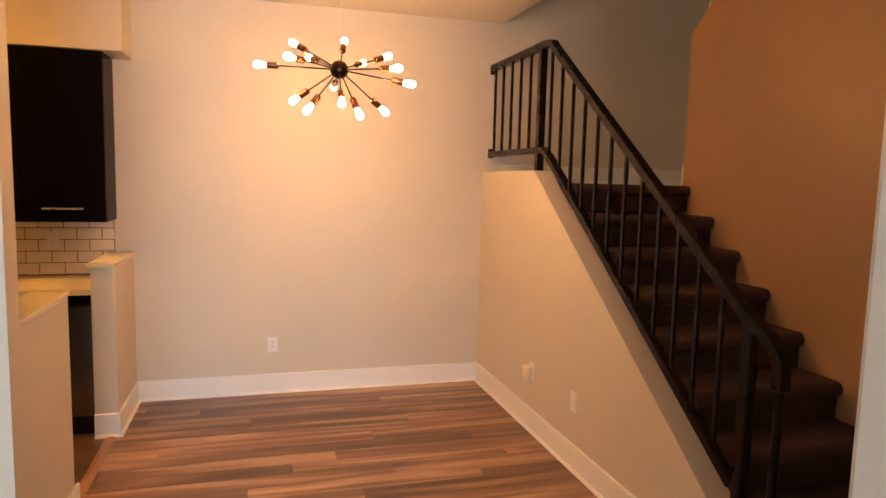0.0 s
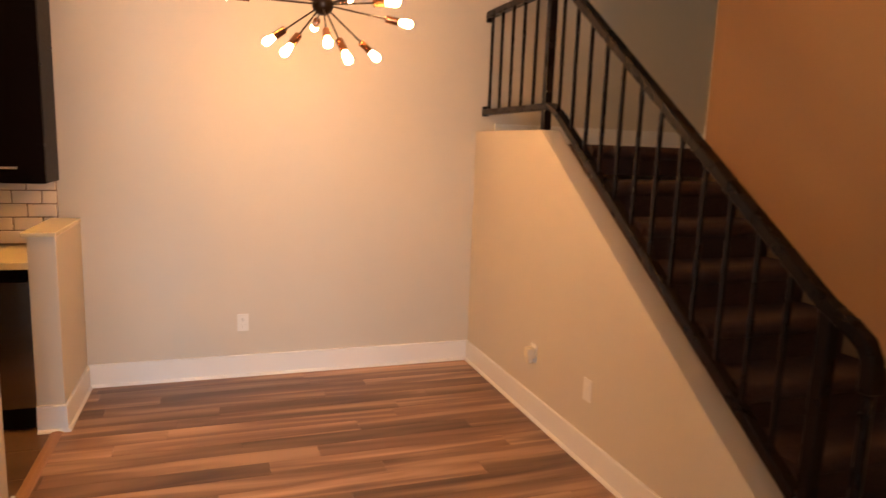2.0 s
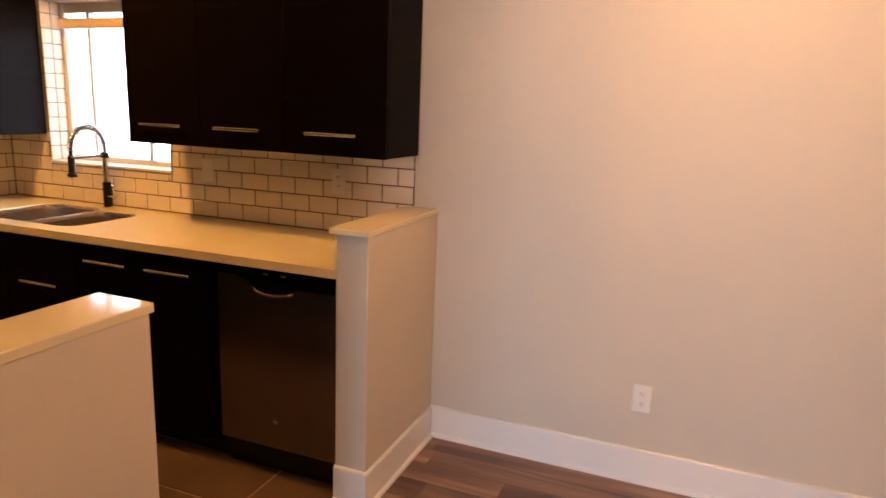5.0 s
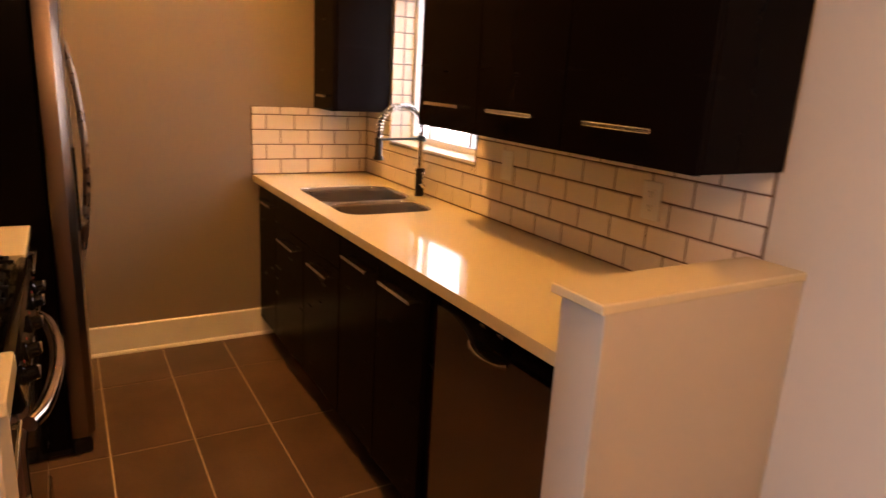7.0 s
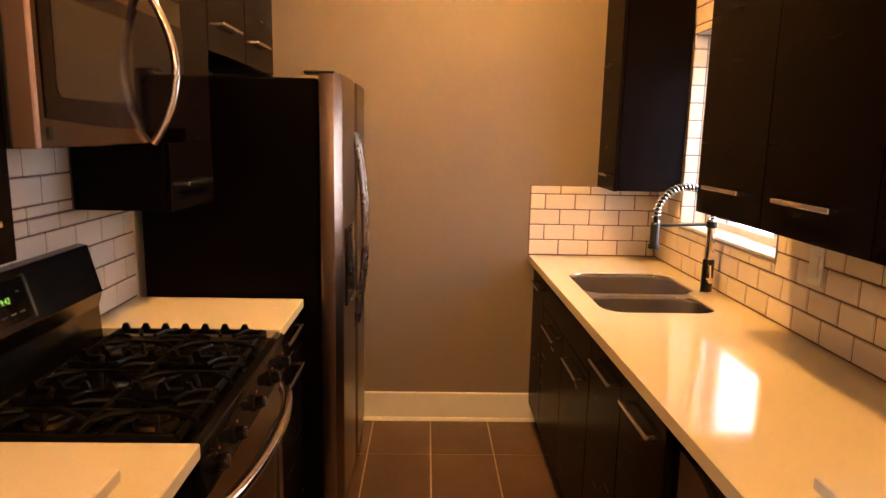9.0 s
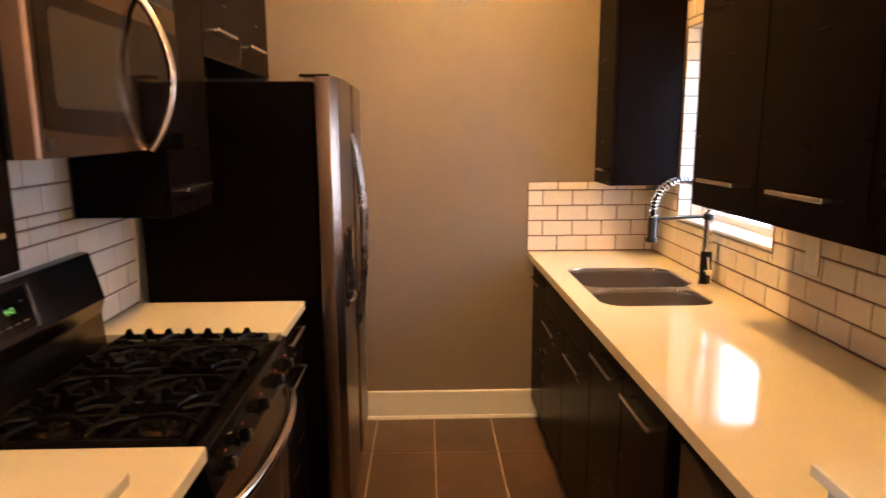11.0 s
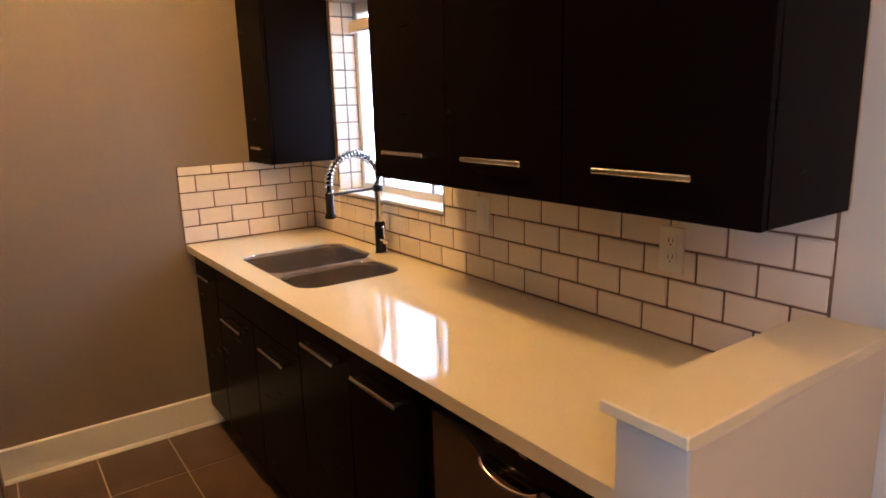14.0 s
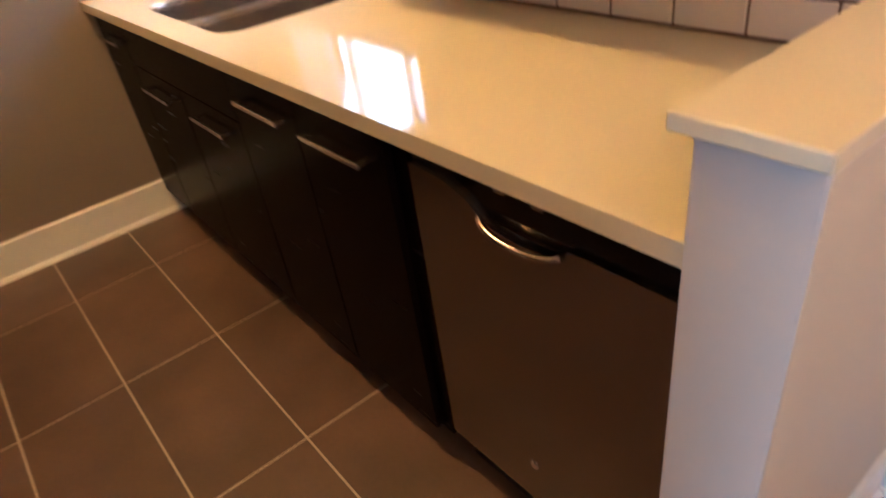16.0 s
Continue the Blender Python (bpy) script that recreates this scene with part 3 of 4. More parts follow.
base_cabinet(-2.345, -1.961, STOVE_WALL + 0.003, SB, [(-2.345, -1.961, 0.74, 0.868, -2.28, -2.04, 0.835), (-2.345, -1.961, 0.105, 0.737, -2.28, -2.04, 0.69)], "espresso base cabinet with drawer beside the refrigerator", 1)

# counters
SINK_A = rounded(-2.895, -2.515, 4.268, 4.735, 0.085)
SINK_B = rounded(-2.478, -2.212, 4.268, 4.690, 0.085)


def slab_with_hole(outer, hole, z0, z1):
    own = bmesh.new()
    edges = []
    for loop in (outer, hole):
        vs = [own.verts.new((x, y, z1)) for x, y in loop]
        edges += [own.edges.new((vs[i], vs[(i + 1) % len(vs)])) for i in range(len(vs))]
    made = bmesh.ops.triangle_fill(own, edges=edges, use_beauty=True)
    faces = [f for f in made["geom"] if isinstance(f, bmesh.types.BMFace)]
    up = bmesh.ops.extrude_face_region(own, geom=faces)
    for v in up["geom"]:
        if isinstance(v, bmesh.types.BMVert):
            v.co.z = z0
    return own


CORNER = 7  # points of each rounded corner
hole = SINK_B[:CORNER] + [(-2.50, 4.690)] + [(-2.600 + 0.085 * math.cos(radians(w)), 4.650 + 0.085 * math.sin(radians(w))) for w in (29, 45, 60, 75, 90)]
hole += SINK_A[CORNER:3 * CORNER] + SINK_B[3 * CORNER:]
top_outline = [(END + 0.001, 4.166), (-0.7965, 4.190), (-0.7965, WALL - 0.001), (END + 0.001, WALL - 0.001)]
solid("countertop", slab_with_hole(top_outline, hole, COUNTER - 0.034, COUNTER), QUARTZ, "cream quartz countertop with undermount sink cutout", "countertop")
solid("countertop", box(-1.2085, -0.8025, STOVE_WALL + 0.001, 3.194, COUNTER - 0.034, COUNTER, 0.003), QUARTZ, "small cream quartz countertop beside the stove", "countertop")
solid("countertop", box(-2.345, -1.9600, STOVE_WALL + 0.001, 3.184, COUNTER - 0.034, COUNTER, 0.003), QUARTZ, "small cream quartz countertop beside the refrigerator", "countertop")


RIM = COUNTER - 0.006


def bowl(outline, depth):
    """Open steel bowl with sloped sides and a rounded floor."""
    own = bmesh.new()
    cx = sum(p[0] for p in outline) / len(outline)
    cy = sum(p[1] for p in outline) / len(outline)
    rings = []
    for s, z in ((0.996, 0.0), (0.990, 0.001), (0.980, -0.003), (0.974, -0.014), (0.968, -0.03), (0.955, -depth + 0.03), (0.94, -depth + 0.008), (0.85, -depth), (0.15, -depth - 0.006), (0.10, -depth - 0.012)):
        rings.append([own.verts.new((cx + (x - cx) * s, cy + (y - cy) * s, RIM + z)) for x, y in outline])
    n = len(outline)
    for p, q in zip(rings, rings[1:]):
        for k in range(n):
            own.faces.new((p[k], p[(k + 1) % n], q[(k + 1) % n], q[k]))
    own.faces.new(rings[-1])
    return own


sink = thing("sink", (-2.55, 4.5, 0.70), "stainless steel double-bowl undermount sink", "sink")
for out, dep in ((SINK_A, 0.20), (SINK_B, 0.17)):
    b_ = part("bowl", bowl(out, dep), SINK_STEEL, sink, smooth=True)
    cx = sum(p[0] for p in out) / len(out)
    part("drain", lathe([(0.042, 0), (0.045, 0.003), (0.03, 0.006), (0.012, 0.004)], (cx, 4.49, RIM - dep - 0.006), seg=18), CHROME, b_, smooth=True)
saddle = SINK_A[3 * CORNER:] + SINK_A[:CORNER] + SINK_B[CORNER:3 * CORNER]
part("divider", prism(saddle, "z", COUNTER - 0.06, RIM), SINK_STEEL, sink)

# faucet
FX, FYB = -2.53, 4.762
faucet = thing("faucet", (FX, FYB, COUNTER), "black and chrome spring pull-down kitchen faucet", "faucet")
part("base", lathe([(0.027, 0), (0.027, 0.006), (0.021, 0.010)], (FX, FYB, COUNTER), seg=20), CHROME, faucet, smooth=True)
part("body", lathe([(0.0225, 0.008), (0.0225, 0.132), (0.018, 0.138)], (FX, FYB, COUNTER), seg=20), BLACK, faucet, smooth=True)
part("stem", rod((FX, FYB, COUNTER + 0.138), (FX, FYB, COUNTER + 0.30), 0.0160, 16), CHROME, faucet, smooth=True)
part("collar", lathe([(0.014, 0), (0.0215, 0.004), (0.0215, 0.026), (0.014, 0.030)], (FX, FYB, COUNTER + 0.262), seg=16), BLACK, faucet, smooth=True)
lever = part("lever", rod((FX + 0.020, FYB - 0.004, COUNTER + 0.062), (FX + 0.058, FYB - 0.01, COUNTER + 0.062), 0.012, 14), CHROME, faucet, smooth=True)
part("lever_tip", rod((FX + 0.050, FYB - 0.010, COUNTER + 0.062), (FX + 0.066, FYB - 0.022, COUNTER + 0.125), 0.005, 10), CHROME, lever, smooth=True)
HX, HY = -2.474, 4.516
arc = [(FX, FYB, COUNTER + 0.295)]
mid_z, top_z = COUNTER + 0.315, COUNTER + 0.425
for k in range(0, 25):
    a = math.pi * k / 24
    f = (1 - math.cos(a)) / 2
    arc.append((FX + (HX - FX) * f, FYB + (HY - FYB) * f, mid_z + (top_z - mid_z) * math.sin(a)))
arc.append((HX, HY, COUNTER + 0.28))
part("hose", tube(arc, 0.0085, 8), BLACK, faucet, smooth=True)
coil = []
ps = [Vector(p) for p in arc]
for i in range(len(ps) - 1):
    d = (ps[i + 1] - ps[i]).normalized()
    side = d.cross(Vector((0.97, 0.25, 0.02))).normalized()
    other = d.cross(side)
    for k in range(10):
        w = 2 * math.pi * (k / 10) * 1.0
        p = ps[i].lerp(ps[i + 1], k / 10)
        coil.append(p + 0.0142 * (math.cos(w) * side + math.sin(w) * other))
part("spring", tube(coil, 0.0030, 6), CHROME, faucet, "chrome spring coil", smooth=True)
part("spray_head", lathe([(0.017, 0.0), (0.0225, 0.003), (0.0225, 0.014), (0.0165, 0.022), (0.0165, 0.095), (0.011, 0.105)], (HX, HY, COUNTER + 0.186), seg=16), BLACK, faucet, smooth=True)
part("support_arm", rod((FX, FYB, COUNTER + 0.277), (HX, HY, COUNTER + 0.277), 0.0055, 10), BLACK, faucet, smooth=True)

# dishwasher
dw = thing("dishwasher", (-1.09, 4.5, 0), "stainless steel dishwasher with black control panel", "dishwasher")
DX0, DX1 = -1.355, -0.799
part("body", box(DX0, DX1, 4.246, WALL - 0.004, 0.10, 0.872), BLACK, dw)
edge = [(DX0 + 0.004, 0.832), (-1.26, 0.828), (-1.20, 0.810), (-1.176, 0.792)]
for k in range(1, 12):
    f = k / 12
    edge.append((-1.175 + 0.18 * f, 0.787 - 0.014 * math.sin(math.pi * f) ** 0.6))
edge += [(-0.994, 0.792), (-0.985, 0.804), (DX1 - 0.002, 0.808)]
door = part("door", prism(edge + [(DX1 - 0.002, 0.13), (DX0 + 0.004, 0.13)], "y", 4.212, 4.245), DW_STEEL, dw, "brushed stainless door")
part("control_panel", prism([(x, z + 0.002) for x, z in edge] + [(DX1 - 0.002, 0.873), (DX0 + 0.004, 0.873)], "y", 4.222, 4.245), GLOSS_BLACK, dw, "glossy black control panel")
pts = []
for k in range(15):
    f = k / 14
    pts.append((-1.172 + 0.174 * f, 4.212 - 0.016 * math.sin(math.pi * f) ** 0.5, 0.787 - 0.014 * math.sin(math.pi * f) ** 0.6))
part("handle", tube(pts, 0.0065, 10), HANDLE_STEEL, dw, "curved polished handle lip", smooth=True)
for x in (-1.13, -1.05):
    part("button", box(x - 0.012, x + 0.012, 4.2205, 4.2225, 0.842, 0.850, 0.0005), NICKEL, dw)
part("kick_plate", box(DX0 + 0.004, DX1 - 0.002, 4.262, 4.30, 0.002, 0.098), BLACK, dw)
part("badge", lathe([(0.011, 0), (0.011, 0.002), (0.009, 0.003)], (-1.085, 4.2125, 0.245), (0, -1, 0), 16), CHROME, door)

# stove
stove = thing("gas_stove", (-1.59, 2.9, 0), "black and stainless gas stove with cast iron grates", "stove")
SX0, SX1 = -1.957, -1.2125
part("body", box(SX0, SX1, STOVE_WALL + 0.02, 3.150, 0.02, 0.874, 0.002), BLACK, stove)
part("cooktop", prism([(2.645, 0.875), (3.19, 0.875), (3.198, 0.886), (3.192, 0.902), (3.172, 0.906), (3.155, 0.888), (2.645, 0.888)], "x", SX0, SX1, 0.002), GLOSS_BLACK, stove, smooth=True)
guard = part("backguard", prism([(2.584, 0.875), (2.643, 0.875), (2.636, 0.985), (2.650, 1.03), (2.614, 1.172), (2.584, 1.176)], "x", SX0, SX1, 0.004), GUARD_STEEL, stove, "dark stainless backguard")
tilt = math.atan2(0.036, 0.142)


def on_guard(x0, x1, h0, h1, lift):
    """Thin plate on the sloped face of the backguard; h runs up the slope."""
    own = bmesh.new()
    vs = []
    for dz in (0.0, lift):
        for x, h in ((x0, h0), (x1, h0), (x1, h1), (x0, h1)):
            y = 2.650 - math.sin(tilt) * h + math.cos(tilt) * dz
            z = 1.03 + math.cos(tilt) * h + math.sin(tilt) * dz
            vs.append(own.verts.new((x, y, z)))
    own.faces.new(vs[:4][::-1])
    own.faces.new(vs[4:])
    for i in range(4):
        j = (i + 1) % 4
        own.faces.new((vs[i], vs[j], vs[4 + j], vs[4 + i]))
    return own


display = part("display", on_guard(-1.612, -1.435, 0.020, 0.124, 0.004), SMOKED, guard, "black glass clock display")
part("display_trim", on_guard(-1.624, -1.613, 0.016, 0.128, 0.006), NICKEL, display)
part("display_trim", on_guard(-1.434, -1.423, 0.016, 0.128, 0.006), NICKEL, display)
for x0, x1, h in ((-1.585, -1.565, 0.040), (-1.550, -1.530, 0.040), (-1.515, -1.495, 0.040), (-1.480, -1.460, 0.040), (-1.475, -1.460, 0.075), (-1.585, -1.572, 0.090)):
    part("legend_mark", on_guard(x0, x1, h, h + 0.004, 0.0046), INK, display)
words = bpy.data.curves.new("clock_digits", "FONT")
words.body, words.size, words.align_x, words.extrude = "9:42", 0.021, "CENTER", 0.0003
holder = bpy.data.objects.new("clock_digits", words)
digits = bmesh.new()
digits.from_mesh(bpy.data.meshes.new_from_object(holder))
bpy.data.objects.remove(holder)
bmesh.ops.transform(digits, matrix=Matrix.Translation((-1.524, 2.650 - math.sin(tilt) * 0.072 + 0.006, 1.03 + math.cos(tilt) * 0.072)) @ Matrix.Rotation(math.pi, 4, "Z") @ Matrix.Rotation(radians(90) - tilt, 4, "X"), verts=digits.verts)
part("clock_digits", digits, DIGIT, display, "green lit clock digits")
door = part("oven_door", box(SX0 + 0.004, SX1 - 0.004, 3.151, 3.184, 0.20, 0.775, 0.006, seg=2), STEEL, stove, "stainless oven door with dark glass")
part("oven_window", box(SX0 + 0.075, SX1 - 0.075, 3.1845, 3.188, 0.28, 0.66, 0.001), SMOKED, door)
pts = []
for k in range(17):
    f = k / 16
    pts.append((SX0 + 0.04 + (SX1 - SX0 - 0.08) * f, 3.200 + 0.050 * math.sin(math.pi * f) ** 0.6, 0.735))
part("oven_handle", tube(pts, 0.017, 12), HANDLE_STEEL, door, "bowed stainless handle", smooth=True)
panel = part("control_panel", prism([(3.151, 0.78), (3.192, 0.78), (3.204, 0.795), (3.188, 0.872), (3.151, 0.872)], "x", SX0 + 0.001, SX1 - 0.001, 0.003), GLOSS_BLACK, stove)
for x in (-1.885, -1.755, -1.585, -1.41, -1.28):
    k_ = part("knob", lathe([(0.022, 0), (0.022, 0.006), (0.017, 0.010), (0.0155, 0.028), (0.012, 0.031)], (x, 3.196, 0.832), (0, 0.98, 0.2), 18), GLOSS_BLACK, panel, smooth=True)
    part("red_mark", box(x - 0.0235, x - 0.0195, 3.199, 3.2015, 0.852, 0.857), RED_INK, panel)
    part("pointer", box(x - 0.003, x + 0.003, 3.222, 3.2295, 0.826, 0.852, 0.001), NICKEL, k_)
part("drawer", box(SX0 + 0.004, SX1 - 0.004, 3.151, 3.19, 0.045, 0.193, 0.005), DW_STEEL, stove)


def grate(x0, x1):
    own = bmesh.new()
    z0, z1 = 0.902, 0.917
    w = 0.006
    for y in (2.705, 3.140):
        box(x0, x1, y - w, y + w, z0, z1, 0.002, own)
    for x in (x0, x1):
        box(x - w, x + w, 2.711, 3.134, z0, z1, 0.002, own)
    cx = (x0 + x1) / 2
    box(cx - w, cx + w, 2.711, 3.134, z0 + 0.001, z1 + 0.002, 0.002, own)
    box(x0 + w, x1 - w, 2.935 - w, 2.935 + w, z0 + 0.002, z1 + 0.003, 0.002, own)
    for cy in (2.82, 3.05):
        for a in (25, 65, 115, 155, 205, 245, 295, 335):
            c, s = math.cos(radians(a)), math.sin(radians(a))
            rx = min(abs((x1 - x0) / 2 / c), abs(0.113 / s)) - 0.004
            tube([(cx + c * 0.045, cy + s * 0.045, z1 + 0.004), (cx + c * (0.045 + rx) / 2, cy + s * (0.045 + rx) / 2, z1 + 0.006), (cx + c * rx, cy + s * rx, z1 - 0.002)], 0.006, 6, own)
    for x in (x0, cx, x1):
        for y in (2.705, 2.935, 3.140):
            rod((x, y, 0.889), (x, y, z0 + 0.004), 0.007, 6, own, 0.006)
    for y in (2.72, 2.78, 2.84, 2.90, 2.96, 3.02, 3.08):
        prism([(y - 0.014, z1 - 0.002), (y + 0.014, z1 - 0.002), (y + 0.005, z1 + 0.017), (y - 0.005, z1 + 0.017)], "x", x0 - 0.005, x0 + 0.005, 0, own)
    return own


for x0, x1 in ((-1.940, -1.702), (-1.694, -1.474), (-1.466, -1.230)):
    part("grate", grate(x0, x1), IRON, stove, "cast iron grate")
for x in (-1.821, -1.348):
    for y in (2.82, 3.05):
        bn = part("burner", lathe([(0.048, 0), (0.046, 0.010), (0.036, 0.012)], (x, y, 0.8885), seg=20), STEEL, stove, smooth=True)
        part("burner_cap", lathe([(0.038, 0), (0.040, 0.004), (0.036, 0.009), (0.01, 0.010)], (x, y, 0.9008), seg=20), IRON, bn, smooth=True)
bn = part("burner", lathe([(0.040, 0), (0.038, 0.010), (0.030, 0.012)], (-1.584, 2.935, 0.8885), seg=20), STEEL, stove, smooth=True)

# microwave
mw = thing("microwave", (-1.59, 2.75, 1.48), "stainless over-the-range microwave with curved handle", "microwave")
MF = 2.925
part("body", box(SX0 + 0.002, SX1 - 0.002, STOVE_WALL + 0.0105, MF - 0.045, 1.478, 1.900, 0.003), BLACK, mw)
part("vent_strip", box(SX0 + 0.003, SX1 - 0.003, MF - 0.0445, MF - 0.004, 1.868, 1.899, 0.002), BLACK, mw)
door = part("door", box(SX0 + 0.003, SX1 - 0.001, MF - 0.0445, MF, 1.479, 1.866, 0.005, seg=2), MW_STEEL, mw, "stainless microwave door")
band = []
for k in range(11):
    f = k / 10
    band.append((SX1 - 0.035 - f * 0.715, 1.535 - 0.018 * math.sin(math.pi * f * 0.9)))
outline = band + [(SX0 + 0.010, 1.80), (SX1 - 0.035, 1.80)]
part("window_surround", prism(outline, "y", MF + 0.0003, MF + 0.003), BAND, door, "dark glass band")
part("door_window", prism(rounded(-1.62, SX1 - 0.075, 1.575, 1.765, 0.02), "y", MF + 0.0033, MF + 0.0045), MIRROR_GLASS, door, "grey reflective door window")
bow = []
for k in range(25):
    f = k / 24
    bow.append((-1.705 - 0.012 * math.sin(math.pi * f), MF + 0.006 + 0.062 * math.sin(math.pi * f) ** 0.85, 1.482 + 0.375 * f))
part("handle", tube(bow, 0.0105, 10), HANDLE_STEEL, door, "bowed steel handle", smooth=True)
part("edge_trim", box(SX1 - 0.0155, SX1 + 0.0008, MF - 0.0445, MF + 0.0012, 1.4785, 1.8665, 0.003), LIT_EDGE_STEEL, door, "rolled steel door edge, chandelier reflection tinted into its colour")
part("emblem", box(SX1 - 0.055, SX1 - 0.036, MF + 0.0003, MF + 0.002, 1.495, 1.518), BLACK, door)

# refrigerator
fr = thing("refrigerator", (-2.82, 2.95, 0), "side-by-side refrigerator with stainless doors and black sides", "refrigerator")
RX0, RX1 = -3.262, -2.366
part("body", box(RX0, RX1, STOVE_WALL + 0.03, 3.238, 0.035, 1.705, 0.004), FRIDGE_SIDE, fr)
SEAM = -2.752


def fridge_door(x0, x1):
    own = []
    n = 10
    for k in range(n + 1):
        f = k / n
        x = x1 + (x0 - x1) * f
        edge = min(f, 1 - f) * (x1 - x0)
        own.append((x, 3.322 - max(0, 0.02 - edge) ** 2 * 60 + 0.012 * math.sin(math.pi * (x - RX0) / (RX1 - RX0))))
    own += [(x0, 3.245), (x1, 3.245)]
    return prism(own, "z", 0.075, 1.722, 0.003)


dl = part("freezer_door", fridge_door(SEAM + 0.003, RX1 + 0.002), STEEL, fr, "stainless freezer door with dispenser", smooth=True)
dr = part("fridge_door", fridge_door(RX0, SEAM - 0.003), STEEL, fr, "stainless refrigerator door", smooth=True)
for x, s, d in ((SEAM + 0.045, 1, dl), (SEAM - 0.045, -1, dr)):
    pts = []
    for k in range(21):
        f = k / 20
        pts.append((x + s * 0.006, 3.330 + 0.044 * math.sin(math.pi * f) ** 0.8, 0.69 + 0.83 * f))
    part("handle", tube(pts, 0.012, 10), FRIDGE_HANDLE, d, "long bowed steel handle", smooth=True)
disp = part("dispenser", box(-2.66, -2.44, 3.320, 3.3365, 0.86, 1.16, 0.004), SMOKED, dl, "black ice and water dispenser")
part("dispenser_tray", box(-2.62, -2.48, 3.336, 3.35, 0.868, 0.882, 0.003), NICKEL, disp)
part("badge", box(RX0 + 0.05, RX0 + 0.075, 3.3215, 3.326, 1.60, 1.63, 0.003), CHROME, dr)
part("hinge_cover", box(RX1 - 0.10, RX1 - 0.01, 3.19, 3.30, 1.7225, 1.732, 0.004), BLACK, fr)
part("foot_grille", box(RX0 + 0.005, RX1 - 0.005, 3.16, 3.235, 0.012, 0.07, 0.004), BLACK, fr)
part("roller_foot", box(RX1 - 0.05, RX1 - 0.006, 3.245, 3.31, 0.002, 0.065, 0.008), BLACK, fr)
part("roller_foot", box(RX0 + 0.006, RX0 + 0.05, 3.245, 3.31, 0.002, 0.065, 0.008), BLACK, fr)


# ---- outlets ----
def outlet(centre, normal, label, slots=True, name="wall_outlet"):
    """Wall plate with two receptacles; normal is a wall's outward axis."""
    c, nv = Vector(centre), Vector((*normal, 0))
    side = Vector((-nv.y, nv.x, 0))
    t = thing(name, c, label, name.split("_")[1])

    def plate(u, h0, h1, d0, d1, bev=0.0, shift=0.0):
        p, q = c + side * (shift - u) + nv * d0, c + side * (shift + u) + nv * d1
        return box(min(p.x, q.x), max(p.x, q.x), min(p.y, q.y), max(p.y, q.y), c.z + h0, c.z + h1, bev)
    part("plate", plate(0.036, -0.058, 0.058, 0.0, 0.006, 0.002), PLATE, t)
    if slots:
        for h in (-0.021, 0.021):
            r = part("socket", plate(0.017, h - 0.014, h + 0.014, 0.006, 0.008, 0.0005), PLATE, t)
            for s in (-0.006, 0.006):
                part("slot", plate(0.0012, h - 0.002, h + 0.008, 0.008, 0.0084, 0, s), INK, r)
            part("slot", plate(0.0022, h - 0.010, h - 0.006, 0.008, 0.0084), INK, r)
    else:
        part("rocker", plate(0.016, -0.033, 0.033, 0.006, 0.009, 0.001), PLATE, t)
    return t


outlet((0.262, WALL, 0.369), (0, -1), "white duplex wall outlet on the dining wall")
outlet((STAIR, 3.152, 0.388), (-1, 0), "white blank-faced wall outlet on the stair wall", slots=False)
TILE_FACE = WALL - 0.010
outlet((-1.155, TILE_FACE, 1.150), (0, -1), "white duplex outlet in the tile backsplash")
outlet((-1.902, TILE_FACE, 1.150), (0, -1), "white switch plate in the tile backsplash", slots=False, name="light_switch")
fresh = thing("plug_in_air_freshener", (STAIR, 3.744, 0.39), "ivory plug-in air freshener on the stair wall", "air freshener")
part("plate", box(STAIR - 0.006, STAIR, 3.708, 3.780, 0.335, 0.450, 0.002), PLATE, fresh)
part("body", box(STAIR - 0.055, STAIR - 0.006, 3.712, 3.776, 0.362, 0.428, 0.014, seg=3), AIRFRESH, fresh, smooth=True)
part("refill", lathe([(0.018, 0), (0.018, 0.02), (0.012, 0.028)], (STAIR - 0.03, 3.744, 0.337), seg=14), AIRFRESH, fresh, smooth=True)


# ---- lamps ----
CH = Vector((0.586, 3.54, 2.186))
chandelier = thing("chandelier", (CH.x, CH.y, CH.z), "sputnik chandelier with bronze arms and lit bulbs", "chandelier")
part("canopy", lathe([(0.06, 0), (0.058, -0.012), (0.03, -0.022), (0.008, -0.026)], (CH.x, CH.y, CEILING), seg=20), BRONZE, chandelier, smooth=True)
part("cord", rod((CH.x, CH.y, CH.z + 0.04), (CH.x, CH.y, CEILING - 0.02), 0.0018, 8), AIRFRESH, chandelier)
ball = bmesh.new()
bmesh.ops.create_uvsphere(ball, u_segments=24, v_segments=14, radius=0.05, matrix=Matrix.Translation(CH))
part("hub", ball, BRONZE, chandelier, smooth=True)
ARMS = [(-0.443, 0.072, 0.01), (0.408, -0.059, -0.063), (-0.297, -0.282, 0.004), (0.278, -0.305, -0.02), (-0.243, 0.266, 0.18), (0.32, 0.187, 0.129),
        (0.058, 0.232, 0.209), (-0.14, 0.374, 0.12), (0.188, 0.348, 0.106), (-0.251, 0.161, -0.172), (-0.189, -0.104, -0.251),
        (0.1, -0.147, -0.268), (0.289, 0.103, -0.214), (-0.021, -0.302, -0.221), (0.009, 0.358, -0.052)]
